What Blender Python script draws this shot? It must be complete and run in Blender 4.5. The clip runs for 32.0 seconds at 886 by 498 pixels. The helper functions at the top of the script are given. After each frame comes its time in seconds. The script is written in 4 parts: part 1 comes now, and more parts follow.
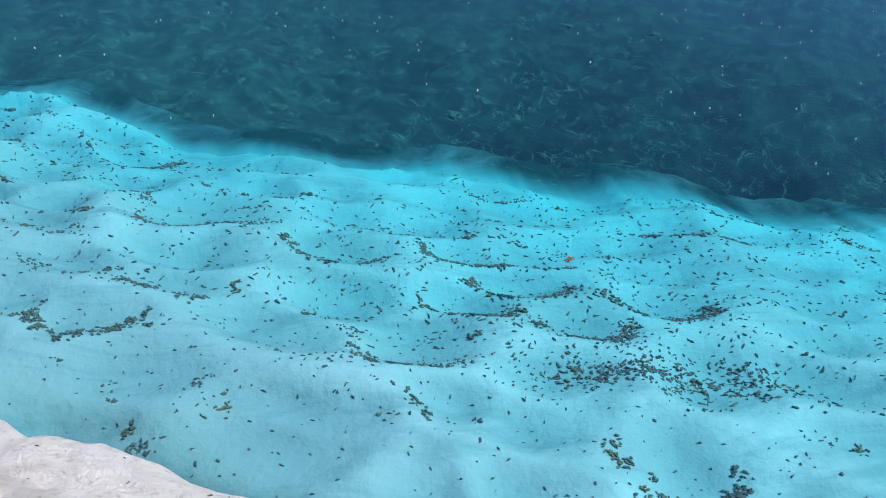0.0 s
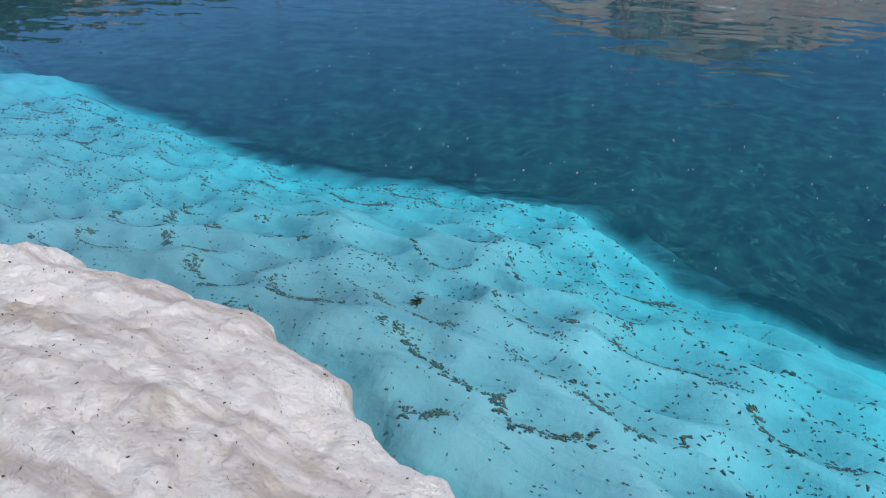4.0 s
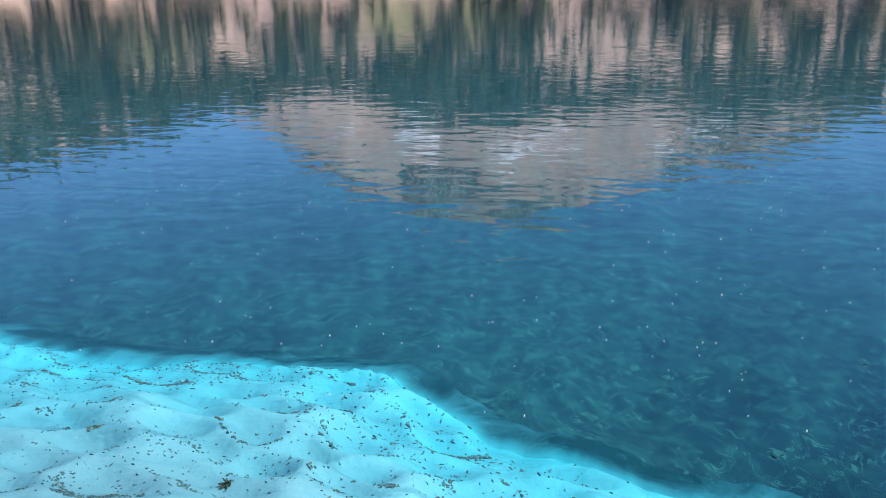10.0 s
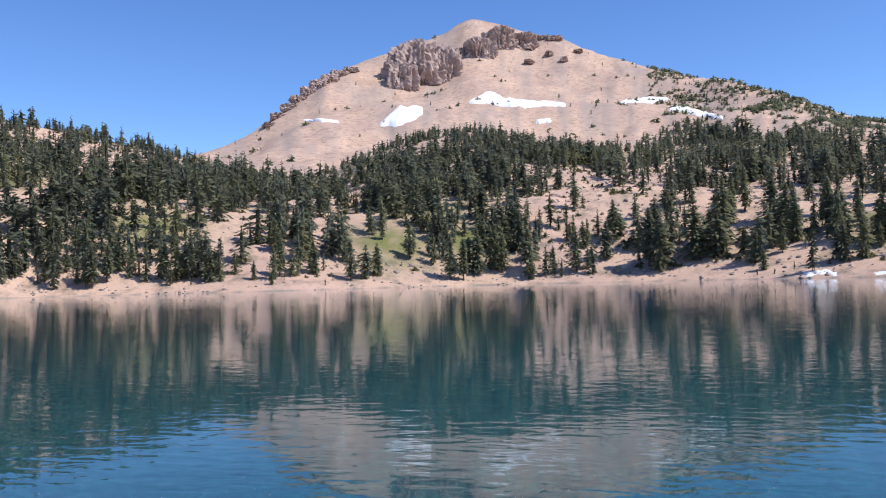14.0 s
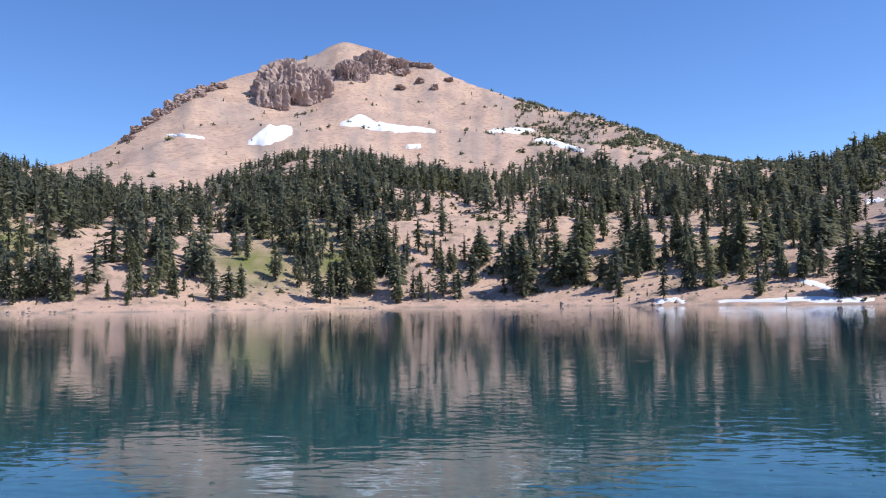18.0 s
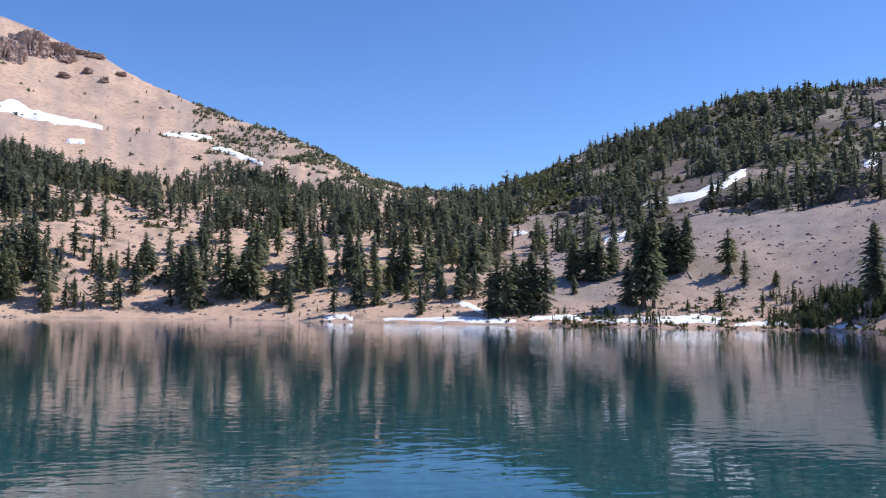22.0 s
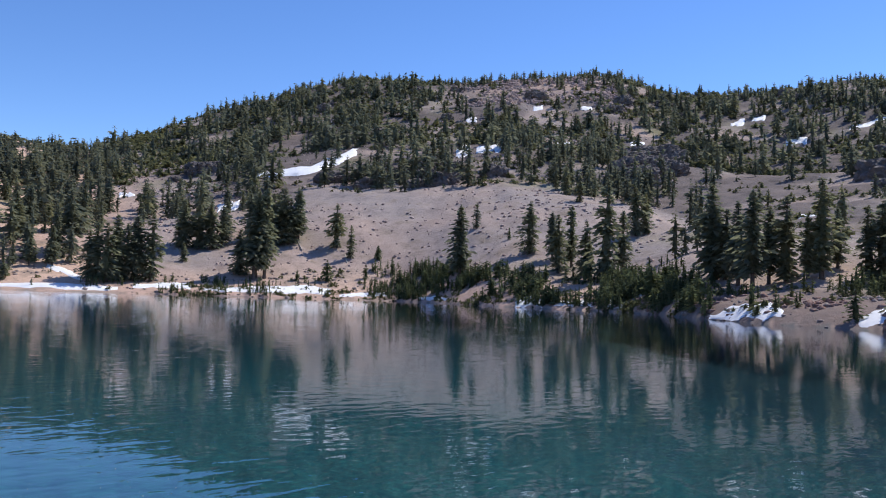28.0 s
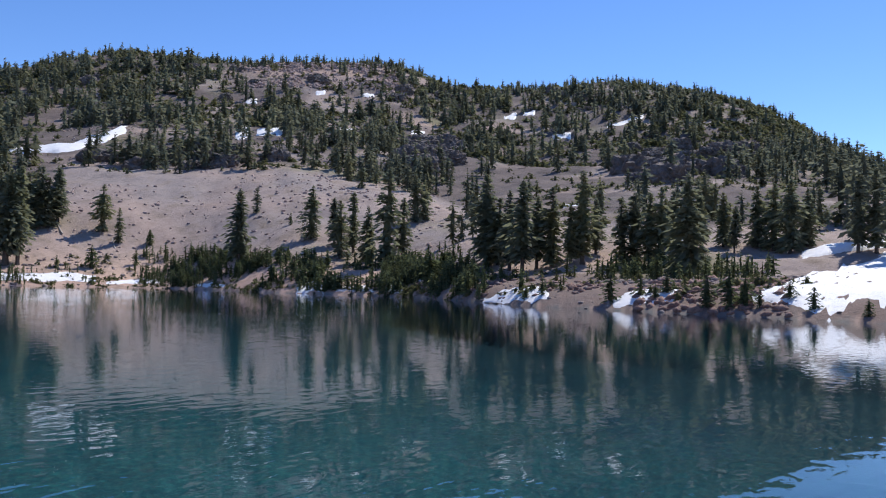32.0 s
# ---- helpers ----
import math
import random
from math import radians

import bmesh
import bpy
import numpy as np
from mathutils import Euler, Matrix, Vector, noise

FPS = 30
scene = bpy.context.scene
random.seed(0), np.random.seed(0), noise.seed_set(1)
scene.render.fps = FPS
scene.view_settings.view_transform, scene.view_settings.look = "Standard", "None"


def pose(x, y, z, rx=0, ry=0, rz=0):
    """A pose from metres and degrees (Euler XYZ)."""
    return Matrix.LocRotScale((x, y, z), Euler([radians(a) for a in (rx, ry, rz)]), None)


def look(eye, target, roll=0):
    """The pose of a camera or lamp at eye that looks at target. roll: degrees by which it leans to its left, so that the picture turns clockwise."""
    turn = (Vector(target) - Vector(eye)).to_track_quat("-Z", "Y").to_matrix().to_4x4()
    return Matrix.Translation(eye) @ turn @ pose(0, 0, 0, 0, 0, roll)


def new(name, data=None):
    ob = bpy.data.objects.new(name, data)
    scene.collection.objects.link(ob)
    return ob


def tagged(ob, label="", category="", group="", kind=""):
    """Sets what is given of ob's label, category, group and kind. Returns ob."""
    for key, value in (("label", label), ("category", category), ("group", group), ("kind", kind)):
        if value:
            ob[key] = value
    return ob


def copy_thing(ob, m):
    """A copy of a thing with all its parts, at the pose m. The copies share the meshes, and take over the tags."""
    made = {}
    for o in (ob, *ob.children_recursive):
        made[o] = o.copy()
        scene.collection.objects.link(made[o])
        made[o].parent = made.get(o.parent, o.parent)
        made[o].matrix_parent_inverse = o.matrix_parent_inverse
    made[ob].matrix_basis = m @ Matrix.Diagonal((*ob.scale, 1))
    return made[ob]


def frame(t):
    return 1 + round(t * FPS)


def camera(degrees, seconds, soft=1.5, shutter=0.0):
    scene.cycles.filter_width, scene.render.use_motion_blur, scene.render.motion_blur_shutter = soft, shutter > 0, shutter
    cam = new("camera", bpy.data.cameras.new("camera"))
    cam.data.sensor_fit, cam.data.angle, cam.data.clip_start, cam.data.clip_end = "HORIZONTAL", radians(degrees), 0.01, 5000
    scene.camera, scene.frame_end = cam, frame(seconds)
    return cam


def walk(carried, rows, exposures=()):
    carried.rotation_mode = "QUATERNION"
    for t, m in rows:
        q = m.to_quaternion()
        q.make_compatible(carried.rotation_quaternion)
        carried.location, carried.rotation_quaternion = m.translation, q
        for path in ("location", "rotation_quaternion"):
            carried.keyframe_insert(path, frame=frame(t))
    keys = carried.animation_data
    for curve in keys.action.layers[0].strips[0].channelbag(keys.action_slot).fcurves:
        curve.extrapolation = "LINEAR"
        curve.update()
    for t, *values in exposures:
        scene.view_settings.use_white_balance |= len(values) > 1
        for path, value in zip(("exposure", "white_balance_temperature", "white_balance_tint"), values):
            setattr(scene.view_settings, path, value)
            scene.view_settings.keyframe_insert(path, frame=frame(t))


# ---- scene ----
cam = camera(56.64, 32.0, soft=1.1)

# ---- camera: it stands on the snow bank and turns where it is ----
EYE = (0.0, 0.0, 2.5)
# seconds, tilt, lean, turn
TURNS = [
    (0, 49.44, -1.84, -8.39), (0.5, 49.95, -1.32, -3.70), (1, 50.25, -0.50, 0.23),
    (1.5, 50.85, -0.71, 4.57), (2, 51.98, -0.75, 9.51), (2.5, 53.21, 0.19, 13.84),
    (3, 55.52, 1.76, 18.49), (3.5, 58.10, 2.75, 24.99), (5.5, 62.40, 3.02, 30.16),
    (6, 62.15, 2.59, 28.05), (6.5, 62.09, 2.45, 25.26), (7, 62.73, 2.41, 23.63),
    (7.5, 63.17, 2.13, 22.21), (8, 64.06, 1.85, 20.38), (8.5, 65.67, 1.71, 18.63),
    (9, 67.34, 1.41, 17.03), (9.5, 68.93, 1.33, 15.18), (10, 70.84, 1.58, 13.97),
    (10.5, 73.18, 1.90, 13.51), (11, 75.44, 1.96, 13.33), (11.5, 77.97, 1.96, 13.04),
    (12, 80.72, 1.84, 12.94), (12.5, 83.94, 1.64, 13.32), (13, 87.30, 1.69, 13.99),
    (13.5, 90.21, 1.58, 14.24), (14, 92.09, 1.48, 13.44), (14.5, 92.46, 0.98, 11.60),
    (15, 92.24, 0.66, 9.33), (15.5, 91.90, 1.14, 7.15), (17.5, 93.63, 0.90, 4.23),
    (18, 93.54, 0.73, 4.21), (18.5, 93.81, 0.45, 3.59), (19, 94.47, -0.13, -0.01),
    (19.5, 94.89, -0.50, -4.98), (20, 94.97, -1.06, -8.19), (20.5, 94.93, -1.07, -11.28),
    (21, 94.88, -0.74, -13.86), (21.5, 94.80, -0.85, -16.02), (22, 94.61, -0.86, -18.38),
    (22.5, 94.42, -0.87, -20.77), (23, 94.26, -1.11, -23.04), (23.5, 94.33, -1.56, -25.29),
    (24, 94.55, -2.18, -27.56), (24.5, 94.69, -2.46, -29.71), (25, 94.38, -2.48, -31.57),
    (25.5, 94.08, -2.68, -33.54), (27.5, 92.97, -1.95, -42.31), (28, 93.14, -1.86, -45.01),
    (28.5, 93.20, -1.60, -46.97), (29, 93.25, -1.23, -48.36), (29.5, 93.42, -1.26, -50.67),
    (30, 93.38, -1.24, -53.25), (30.5, 93.15, -1.17, -55.47), (31, 92.51, -0.82, -57.66),
    (31.5, 92.11, -0.99, -59.31), (32, 92.57, -1.38, -60.12),
]
walk(cam, [(t, pose(*EYE, a, b, c)) for t, a, b, c in TURNS], exposures=[(0, 0.26), (1.0, 0.08), (1.5, 0.06), (3, 0.04), (6, 0.0), (7.5, 0.2), (9, 0.5), (10, 0.68), (11, 0.84), (12, 0.84), (13, 0.48), (15, 0.26), (25, 0.25), (28, 0.18), (32, 0.14)])

# ---- world and sun ----
SUN_AZ, SUN_EL = 98.0, 52.0
world = bpy.data.worlds.new("sky")
scene.world = world
world.use_nodes = True
wn, wl = world.node_tree.nodes, world.node_tree.links
sky = wn.new("ShaderNodeTexSky")
sky.sky_type, sky.sun_disc = "NISHITA", False
sky.sun_elevation, sky.sun_rotation = radians(SUN_EL), radians(SUN_AZ)
sky.altitude, sky.air_density, sky.dust_density, sky.ozone_density = 2500, 1.0, 0.15, 3.2
wn["Background"].inputs["Strength"].default_value = 0.165
vivid = wn.new("ShaderNodeHueSaturation")
vivid.inputs["Saturation"].default_value, vivid.inputs["Hue"].default_value = 1.18, 0.509
wl.new(sky.outputs[0], vivid.inputs["Color"])
wl.new(vivid.outputs[0], wn["Background"].inputs["Color"])

sun_data = bpy.data.lights.new("sun", "SUN")
sun_data.energy, sun_data.angle, sun_data.color = 4.3, radians(0.53), (1.0, 0.95, 0.88)
sun_lamp = new("sun", sun_data)
S = Vector((math.sin(radians(SUN_AZ)) * math.cos(radians(SUN_EL)), math.cos(radians(SUN_AZ)) * math.cos(radians(SUN_EL)), math.sin(radians(SUN_EL))))
sun_lamp.matrix_world = look(S * 50, (0, 0, 0))


# ---- materials ----
def material(name, rough=0.85, spec=0.3):
    m = bpy.data.materials.new(name)
    m.use_nodes = True
    b = m.node_tree.nodes["Principled BSDF"]
    b.inputs["Roughness"].default_value = rough
    b.inputs["Specular IOR Level"].default_value = spec
    return m, m.node_tree.nodes, m.node_tree.links, b


def noise_tex(n, l, vec, scale, detail=6.0, rough=0.6, dist=0.0):
    t = n.new("ShaderNodeTexNoise")
    t.inputs["Scale"].default_value, t.inputs["Detail"].default_value = scale, detail
    t.inputs["Roughness"].default_value, t.inputs["Distortion"].default_value = rough, dist
    if vec is not None:
        l.new(vec, t.inputs["Vector"])
    return t.outputs["Fac"]


def ramp(n, l, fac, stops):
    r = n.new("ShaderNodeValToRGB")
    e = r.color_ramp.elements
    while len(e) < len(stops):
        e.new(0.5)
    for k, (p, c) in enumerate(stops):
        e[k].position, e[k].color = p, (*c, 1)
    l.new(fac, r.inputs["Fac"])
    return r.outputs["Color"]


def mix(n, l, fac, a, b, mode="MIX"):
    x = n.new("ShaderNodeMix")
    x.data_type, x.blend_type = "RGBA", mode
    for sock, v in ((x.inputs[0], fac), (x.inputs[6], a), (x.inputs[7], b)):
        if hasattr(v, "links"):
            l.new(v, sock)
        elif isinstance(v, tuple):
            sock.default_value = (*v, 1)
        else:
            sock.default_value = v
    return x.outputs[2]


def sharpen(n, l, fac, lo, hi):
    r = n.new("ShaderNodeMapRange")
    r.inputs["From Min"].default_value, r.inputs["From Max"].default_value = lo, hi
    l.new(fac, r.inputs["Value"])
    return r.outputs["Result"]


def bumped(n, l, b, height, strength, distance):
    u = n.new("ShaderNodeBump")
    u.inputs["Strength"].default_value, u.inputs["Distance"].default_value = strength, distance
    l.new(height, u.inputs["Height"])
    l.new(u.outputs["Normal"], b.inputs["Normal"])


def position(n):
    return n.new("ShaderNodeNewGeometry").outputs["Position"]


def attribute(n, name):
    a = n.new("ShaderNodeAttribute")
    a.attribute_name = name
    return a.outputs["Fac"]


def ground_material():
    m, n, l, b = material("ground", 0.95, 0.1)
    p = position(n)
    big, mid, fine = noise_tex(n, l, p, 0.012), noise_tex(n, l, p, 0.11, 8, 0.7), noise_tex(n, l, p, 0.9, 4, 0.8)
    pumice = ramp(n, l, big, [(0.3, (0.47, 0.31, 0.235)), (0.45, (0.58, 0.405, 0.305)), (0.58, (0.50, 0.345, 0.275)), (0.72, (0.42, 0.31, 0.26))])
    scree = ramp(n, l, mid, [(0.3, (0.19, 0.163, 0.155)), (0.5, (0.325, 0.278, 0.26)), (0.72, (0.40, 0.345, 0.318))])
    col = mix(n, l, attribute(n, "scree"), pumice, scree)
    col = mix(n, l, sharpen(n, l, mid, 0.50, 0.68), col, (0.24, 0.19, 0.15))
    meadow = ramp(n, l, fine, [(0.3, (0.10, 0.13, 0.035)), (0.7, (0.22, 0.23, 0.08))])
    col = mix(n, l, attribute(n, "green"), col, meadow)
    col = mix(n, l, sharpen(n, l, fine, 0.56, 0.66), col, mix(n, l, 0.55, col, (0.12, 0.10, 0.09)))
    rock = ramp(n, l, mid, [(0.3, (0.052, 0.046, 0.048)), (0.6, (0.145, 0.120, 0.115))])
    col = mix(n, l, attribute(n, "rock"), col, rock)
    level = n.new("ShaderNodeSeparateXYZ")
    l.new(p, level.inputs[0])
    # the water's own teal, darker with depth, is put into the bed colour
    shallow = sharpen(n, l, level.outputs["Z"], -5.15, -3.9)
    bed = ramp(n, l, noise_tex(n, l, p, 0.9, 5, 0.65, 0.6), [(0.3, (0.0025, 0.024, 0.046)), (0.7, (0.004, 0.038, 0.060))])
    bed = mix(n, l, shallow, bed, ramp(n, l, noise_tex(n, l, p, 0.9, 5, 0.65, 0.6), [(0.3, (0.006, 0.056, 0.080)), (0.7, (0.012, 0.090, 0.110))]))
    # paler wisps imitating caustics, coloured into the bed
    bed_wisps = sharpen(n, l, noise_tex(n, l, p, 3.0, 5, 0.65, 0.35), 0.45, 0.92)
    bed = mix(n, l, bed_wisps, bed, mix(n, l, shallow, (0.008, 0.068, 0.075), (0.03, 0.20, 0.195)))
    # thin caustic light streaks painted on the bed
    caustic = n.new("ShaderNodeMath")
    caustic.operation = "PINGPONG"
    l.new(noise_tex(n, l, p, 2.4, 3, 0.5, 0.8), caustic.inputs[0])
    caustic.inputs[1].default_value = 0.5
    bed = mix(n, l, sharpen(n, l, caustic.outputs[0], 0.488, 0.5), bed, mix(n, l, 0.34, bed, (0.07, 0.34, 0.31)))
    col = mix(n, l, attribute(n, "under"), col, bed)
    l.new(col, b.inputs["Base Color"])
    dry = n.new("ShaderNodeMath")
    dry.operation = "SUBTRACT"
    dry.inputs[0].default_value = 1.0
    l.new(attribute(n, "under"), dry.inputs[1])
    u = n.new("ShaderNodeBump")
    u.inputs["Distance"].default_value = 0.55
    l.new(dry.outputs[0], u.inputs["Strength"])
    l.new(mix(n, l, 0.5, mid, fine), u.inputs["Height"])
    l.new(u.outputs["Normal"], b.inputs["Normal"])
    return m


def foliage_material(name, dark, light):
    m, n, l, b = material(name, 0.8, 0.15)
    n.remove(b)
    p = position(n)
    f = noise_tex(n, l, p, 1.3, 3, 0.7)
    stand_ = noise_tex(n, l, p, 0.05, 2, 0.6)
    info = n.new("ShaderNodeObjectInfo").outputs["Random"]
    g = n.new("ShaderNodeNewGeometry").outputs["Random Per Island"]
    a = mix(n, l, f, dark, light)
    a = mix(n, l, sharpen(n, l, g, 0.0, 1.8), a, (light[0] * 1.3, light[1] * 1.1, light[2] * 0.8))
    a = mix(n, l, sharpen(n, l, info, 0.0, 2.6), a, (dark[0], dark[1] * 0.9, dark[2] * 1.2))
    a = mix(n, l, sharpen(n, l, stand_, 0.45, 1.0), a, (light[0] * 1.2, light[1] * 1.05, light[2] * 0.7))
    tone = n.new("ShaderNodeMapRange")
    tone.inputs["To Min"].default_value, tone.inputs["To Max"].default_value = 0.85, 1.55
    l.new(attribute(n, "tone"), tone.inputs["Value"])
    hue = n.new("ShaderNodeHueSaturation")
    l.new(tone.outputs[0], hue.inputs["Value"])
    l.new(a, hue.inputs["Color"])
    a = hue.outputs[0]
    d, t, x = n.new("ShaderNodeBsdfDiffuse"), n.new("ShaderNodeBsdfTranslucent"), n.new("ShaderNodeMixShader")
    x.inputs[0].default_value = 0.48
    l.new(a, d.inputs["Color"])
    l.new(a, t.inputs["Color"])
    l.new(d.outputs[0], x.inputs[1])
    l.new(t.outputs[0], x.inputs[2])
    l.new(x.outputs[0], n["Material Output"].inputs["Surface"])
    return m


def snow_material(name, clean):
    m, n, l, b = material(name, 0.65, 0.3)
    p = position(n)
    if clean:
        c = ramp(n, l, noise_tex(n, l, p, 0.25, 6, 0.7), [(0.3, (0.74, 0.74, 0.75)), (0.6, (0.86, 0.86, 0.87))])
        bumped(n, l, b, noise_tex(n, l, p, 1.0, 6, 0.7), 0.5, 0.4)
    else:
        c = ramp(n, l, noise_tex(n, l, p, 1.4, 8, 0.72, 0.6), [(0.24, (0.66, 0.54, 0.43)), (0.36, (0.90, 0.81, 0.71)), (0.44, (0.99, 0.94, 0.86))])
        specks = sharpen(n, l, noise_tex(n, l, p, 30.0, 5, 0.75), 0.57, 0.70)
        c = mix(n, l, specks, c, mix(n, l, 0.45, c, (0.10, 0.075, 0.06)))
        stripe = n.new("ShaderNodeMapping")
        stripe.inputs["Rotation"].default_value, stripe.inputs["Scale"].default_value = (0, 0, radians(12)), (0.5, 2.6, 1)
        l.new(p, stripe.inputs["Vector"])
        bands = sharpen(n, l, noise_tex(n, l, stripe.outputs[0], 1.1, 6, 0.65, 0.7), 0.45, 0.60)
        c = mix(n, l, bands, c, mix(n, l, 0.6, c, (0.40, 0.30, 0.22)))
        c = mix(n, l, sharpen(n, l, noise_tex(n, l, p, 7.0, 8, 0.75, 0.5), 0.54, 0.78), c, mix(n, l, 0.4, c, (0.46, 0.35, 0.25)))
        bumped(n, l, b, noise_tex(n, l, p, 11.0, 9, 0.75, 0.4), 1.0, 0.06)
    l.new(c, b.inputs["Base Color"])
    b.inputs["Subsurface Weight"].default_value = 0.0
    return m


def shelf_material():
    m, n, l, b = material("drowned_snow", 0.9, 0.0)
    p = position(n)
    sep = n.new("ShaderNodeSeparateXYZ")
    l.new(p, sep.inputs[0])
    # the water's tint by depth is put into the snow's colour
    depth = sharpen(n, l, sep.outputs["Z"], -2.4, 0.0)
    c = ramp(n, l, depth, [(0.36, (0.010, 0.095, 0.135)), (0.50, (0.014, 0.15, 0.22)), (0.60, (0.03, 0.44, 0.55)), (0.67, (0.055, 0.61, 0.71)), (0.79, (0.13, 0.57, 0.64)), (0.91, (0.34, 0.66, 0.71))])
    dull_teal = mix(n, l, 0.55, c, (0.07, 0.22, 0.27))
    # hollows take the duller teal
    c = mix(n, l, attribute(n, "trough"), c, dull_teal)
    # grey-teal zone along the bank
    c = mix(n, l, attribute(n, "rim_grey"), c, (0.17, 0.34, 0.375))
    drift = n.new("ShaderNodeMapping")
    drift.inputs["Rotation"].default_value, drift.inputs["Scale"].default_value = (0, 0, radians(15)), (0.8, 3.2, 1)
    l.new(p, drift.inputs["Vector"])
    c = mix(n, l, sharpen(n, l, noise_tex(n, l, drift.outputs[0], 1.3, 7, 0.7, 0.6), 0.50, 0.64), c, mix(n, l, 0.5, c, (0.07, 0.27, 0.33)))
    # water haze past the shelf's edge, mixed in as colour
    c = mix(n, l, attribute(n, "edge_haze"), c, (0.007, 0.058, 0.074))
    c = mix(n, l, sharpen(n, l, noise_tex(n, l, p, 1.1, 7, 0.65, 0.8), 0.45, 0.8), c, dull_teal)
    c = mix(n, l, sharpen(n, l, noise_tex(n, l, p, 26.0, 5, 0.7), 0.58, 0.78), c, dull_teal)
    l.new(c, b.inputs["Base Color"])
    bumped(n, l, b, noise_tex(n, l, p, 5.0, 6, 0.6), 0.4, 0.07)
    return m


def water_material():
    m = bpy.data.materials.new("lake_water")
    m.use_nodes = True
    n, l = m.node_tree.nodes, m.node_tree.links
    n.clear()
    out = n.new("ShaderNodeOutputMaterial")
    tr, gl, mx, fr = n.new("ShaderNodeBsdfTransparent"), n.new("ShaderNodeBsdfGlossy"), n.new("ShaderNodeMixShader"), n.new("ShaderNodeFresnel")
    tr.inputs["Color"].default_value = (0.82, 0.90, 0.93, 1)
    gl.inputs["Roughness"].default_value, gl.inputs["Color"].default_value = 0.012, (0.97, 0.98, 1, 1)
    fr.inputs["IOR"].default_value = 1.30
    p = position(n)
    mp = n.new("ShaderNodeMapping")
    mp.inputs["Rotation"].default_value, mp.inputs["Scale"].default_value = (0, 0, radians(14)), (0.65, 1.25, 1)
    l.new(p, mp.inputs["Vector"])
    fine = noise_tex(n, l, mp.outputs[0], 1.9, 1.0, 0.5, 0.5)
    wide = noise_tex(n, l, mp.outputs[0], 4.6, 1.0, 0.5, 0.3)
    calm = sharpen(n, l, noise_tex(n, l, p, 0.02, 2, 0.5), 0.35, 0.65)
    u1, u2 = n.new("ShaderNodeBump"), n.new("ShaderNodeBump")
    u1.inputs["Distance"].default_value, u2.inputs["Distance"].default_value = 0.0135, 0.0026
    l.new(fine, u1.inputs["Height"])
    l.new(wide, u2.inputs["Height"])
    st = sharpen(n, l, calm, -0.6, 1.0)
    l.new(st, u1.inputs["Strength"])
    u2.inputs["Strength"].default_value = 0.6
    l.new(u2.outputs["Normal"], u1.inputs["Normal"])
    l.new(u1.outputs["Normal"], gl.inputs["Normal"])
    l.new(u1.outputs["Normal"], fr.inputs["Normal"])
    l.new(fr.outputs[0], mx.inputs[0])
    l.new(tr.outputs[0], mx.inputs[1])
    l.new(gl.outputs[0], mx.inputs[2])
    l.new(mx.outputs[0], out.inputs["Surface"])
    return m


def simple_material(name, a, b_, scale, rough=0.9, relief=0.0):
    m, n, l, b = material(name, rough, 0.2)
    p = position(n)
    f = noise_tex(n, l, p, scale, 7, 0.7)
    l.new(ramp(n, l, f, [(0.32, a), (0.68, b_)]), b.inputs["Base Color"])
    if relief:
        bumped(n, l, b, f, 0.8, relief)
    return m


GROUND = ground_material()
NEEDLES = foliage_material("conifer_needles", (0.075, 0.095, 0.072), (0.192, 0.214, 0.150))
SAPLING = foliage_material("young_needles", (0.050, 0.070, 0.044), (0.112, 0.138, 0.080))
BRUSH = foliage_material("brush_leaves", (0.062, 0.074, 0.046), (0.135, 0.148, 0.086))
BARK = simple_material("bark", (0.07, 0.055, 0.045), (0.19, 0.155, 0.13), 4.0)
SNOW, BANK_SNOW, SHELF_SNOW, WATER = snow_material("snow", True), snow_material("dirty_snow", False), shelf_material(), water_material()
CRAG = simple_material("crag_rock", (0.25, 0.185, 0.165), (0.50, 0.375, 0.33), 0.07, 0.95, 2.0)
DARK_CRAG = simple_material("cliff_rock", (0.085, 0.074, 0.068), (0.23, 0.195, 0.175), 0.2, 0.95, 1.5)
# sunken scraps carry the water's teal cast in their own colours
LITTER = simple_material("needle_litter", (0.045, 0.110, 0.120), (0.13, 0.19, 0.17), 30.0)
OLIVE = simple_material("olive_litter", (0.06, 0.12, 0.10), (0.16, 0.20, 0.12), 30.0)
DRY = simple_material("dry_needles", (0.05, 0.04, 0.03), (0.16, 0.12, 0.08), 30.0)
STONE = simple_material("shore_stone", (0.16, 0.13, 0.12), (0.36, 0.30, 0.27), 1.5, 0.9, 0.1)
RED_ROCK = simple_material("reddish_rock", (0.15, 0.09, 0.075), (0.36, 0.24, 0.20), 1.2, 0.95, 0.15)
LOG = simple_material("bleached_wood", (0.30, 0.26, 0.22), (0.52, 0.47, 0.41), 3.0)


# ---- plan of the land: bearings in degrees from the view to the peak, distances and heights in metres ----
def fbm(x, y, octaves=4, seed=0.0):
    x, y = np.asarray(x, float), np.asarray(y, float)
    total, amp, norm = np.zeros(np.broadcast(x, y).shape), 1.0, 0.0
    for k in range(octaves):
        xi, yi = np.floor(x), np.floor(y)
        fx, fy = x - xi, y - yi
        fx, fy = fx * fx * (3 - 2 * fx), fy * fy * (3 - 2 * fy)

        def lattice(a, b):
            h = np.sin(a * 127.1 + b * 311.7 + seed * 17.3 + k * 5.1) * 43758.5453
            return h - np.floor(h)
        v = (lattice(xi, yi) * (1 - fx) + lattice(xi + 1, yi) * fx) * (1 - fy) + (lattice(xi, yi + 1) * (1 - fx) + lattice(xi + 1, yi + 1) * fx) * fy
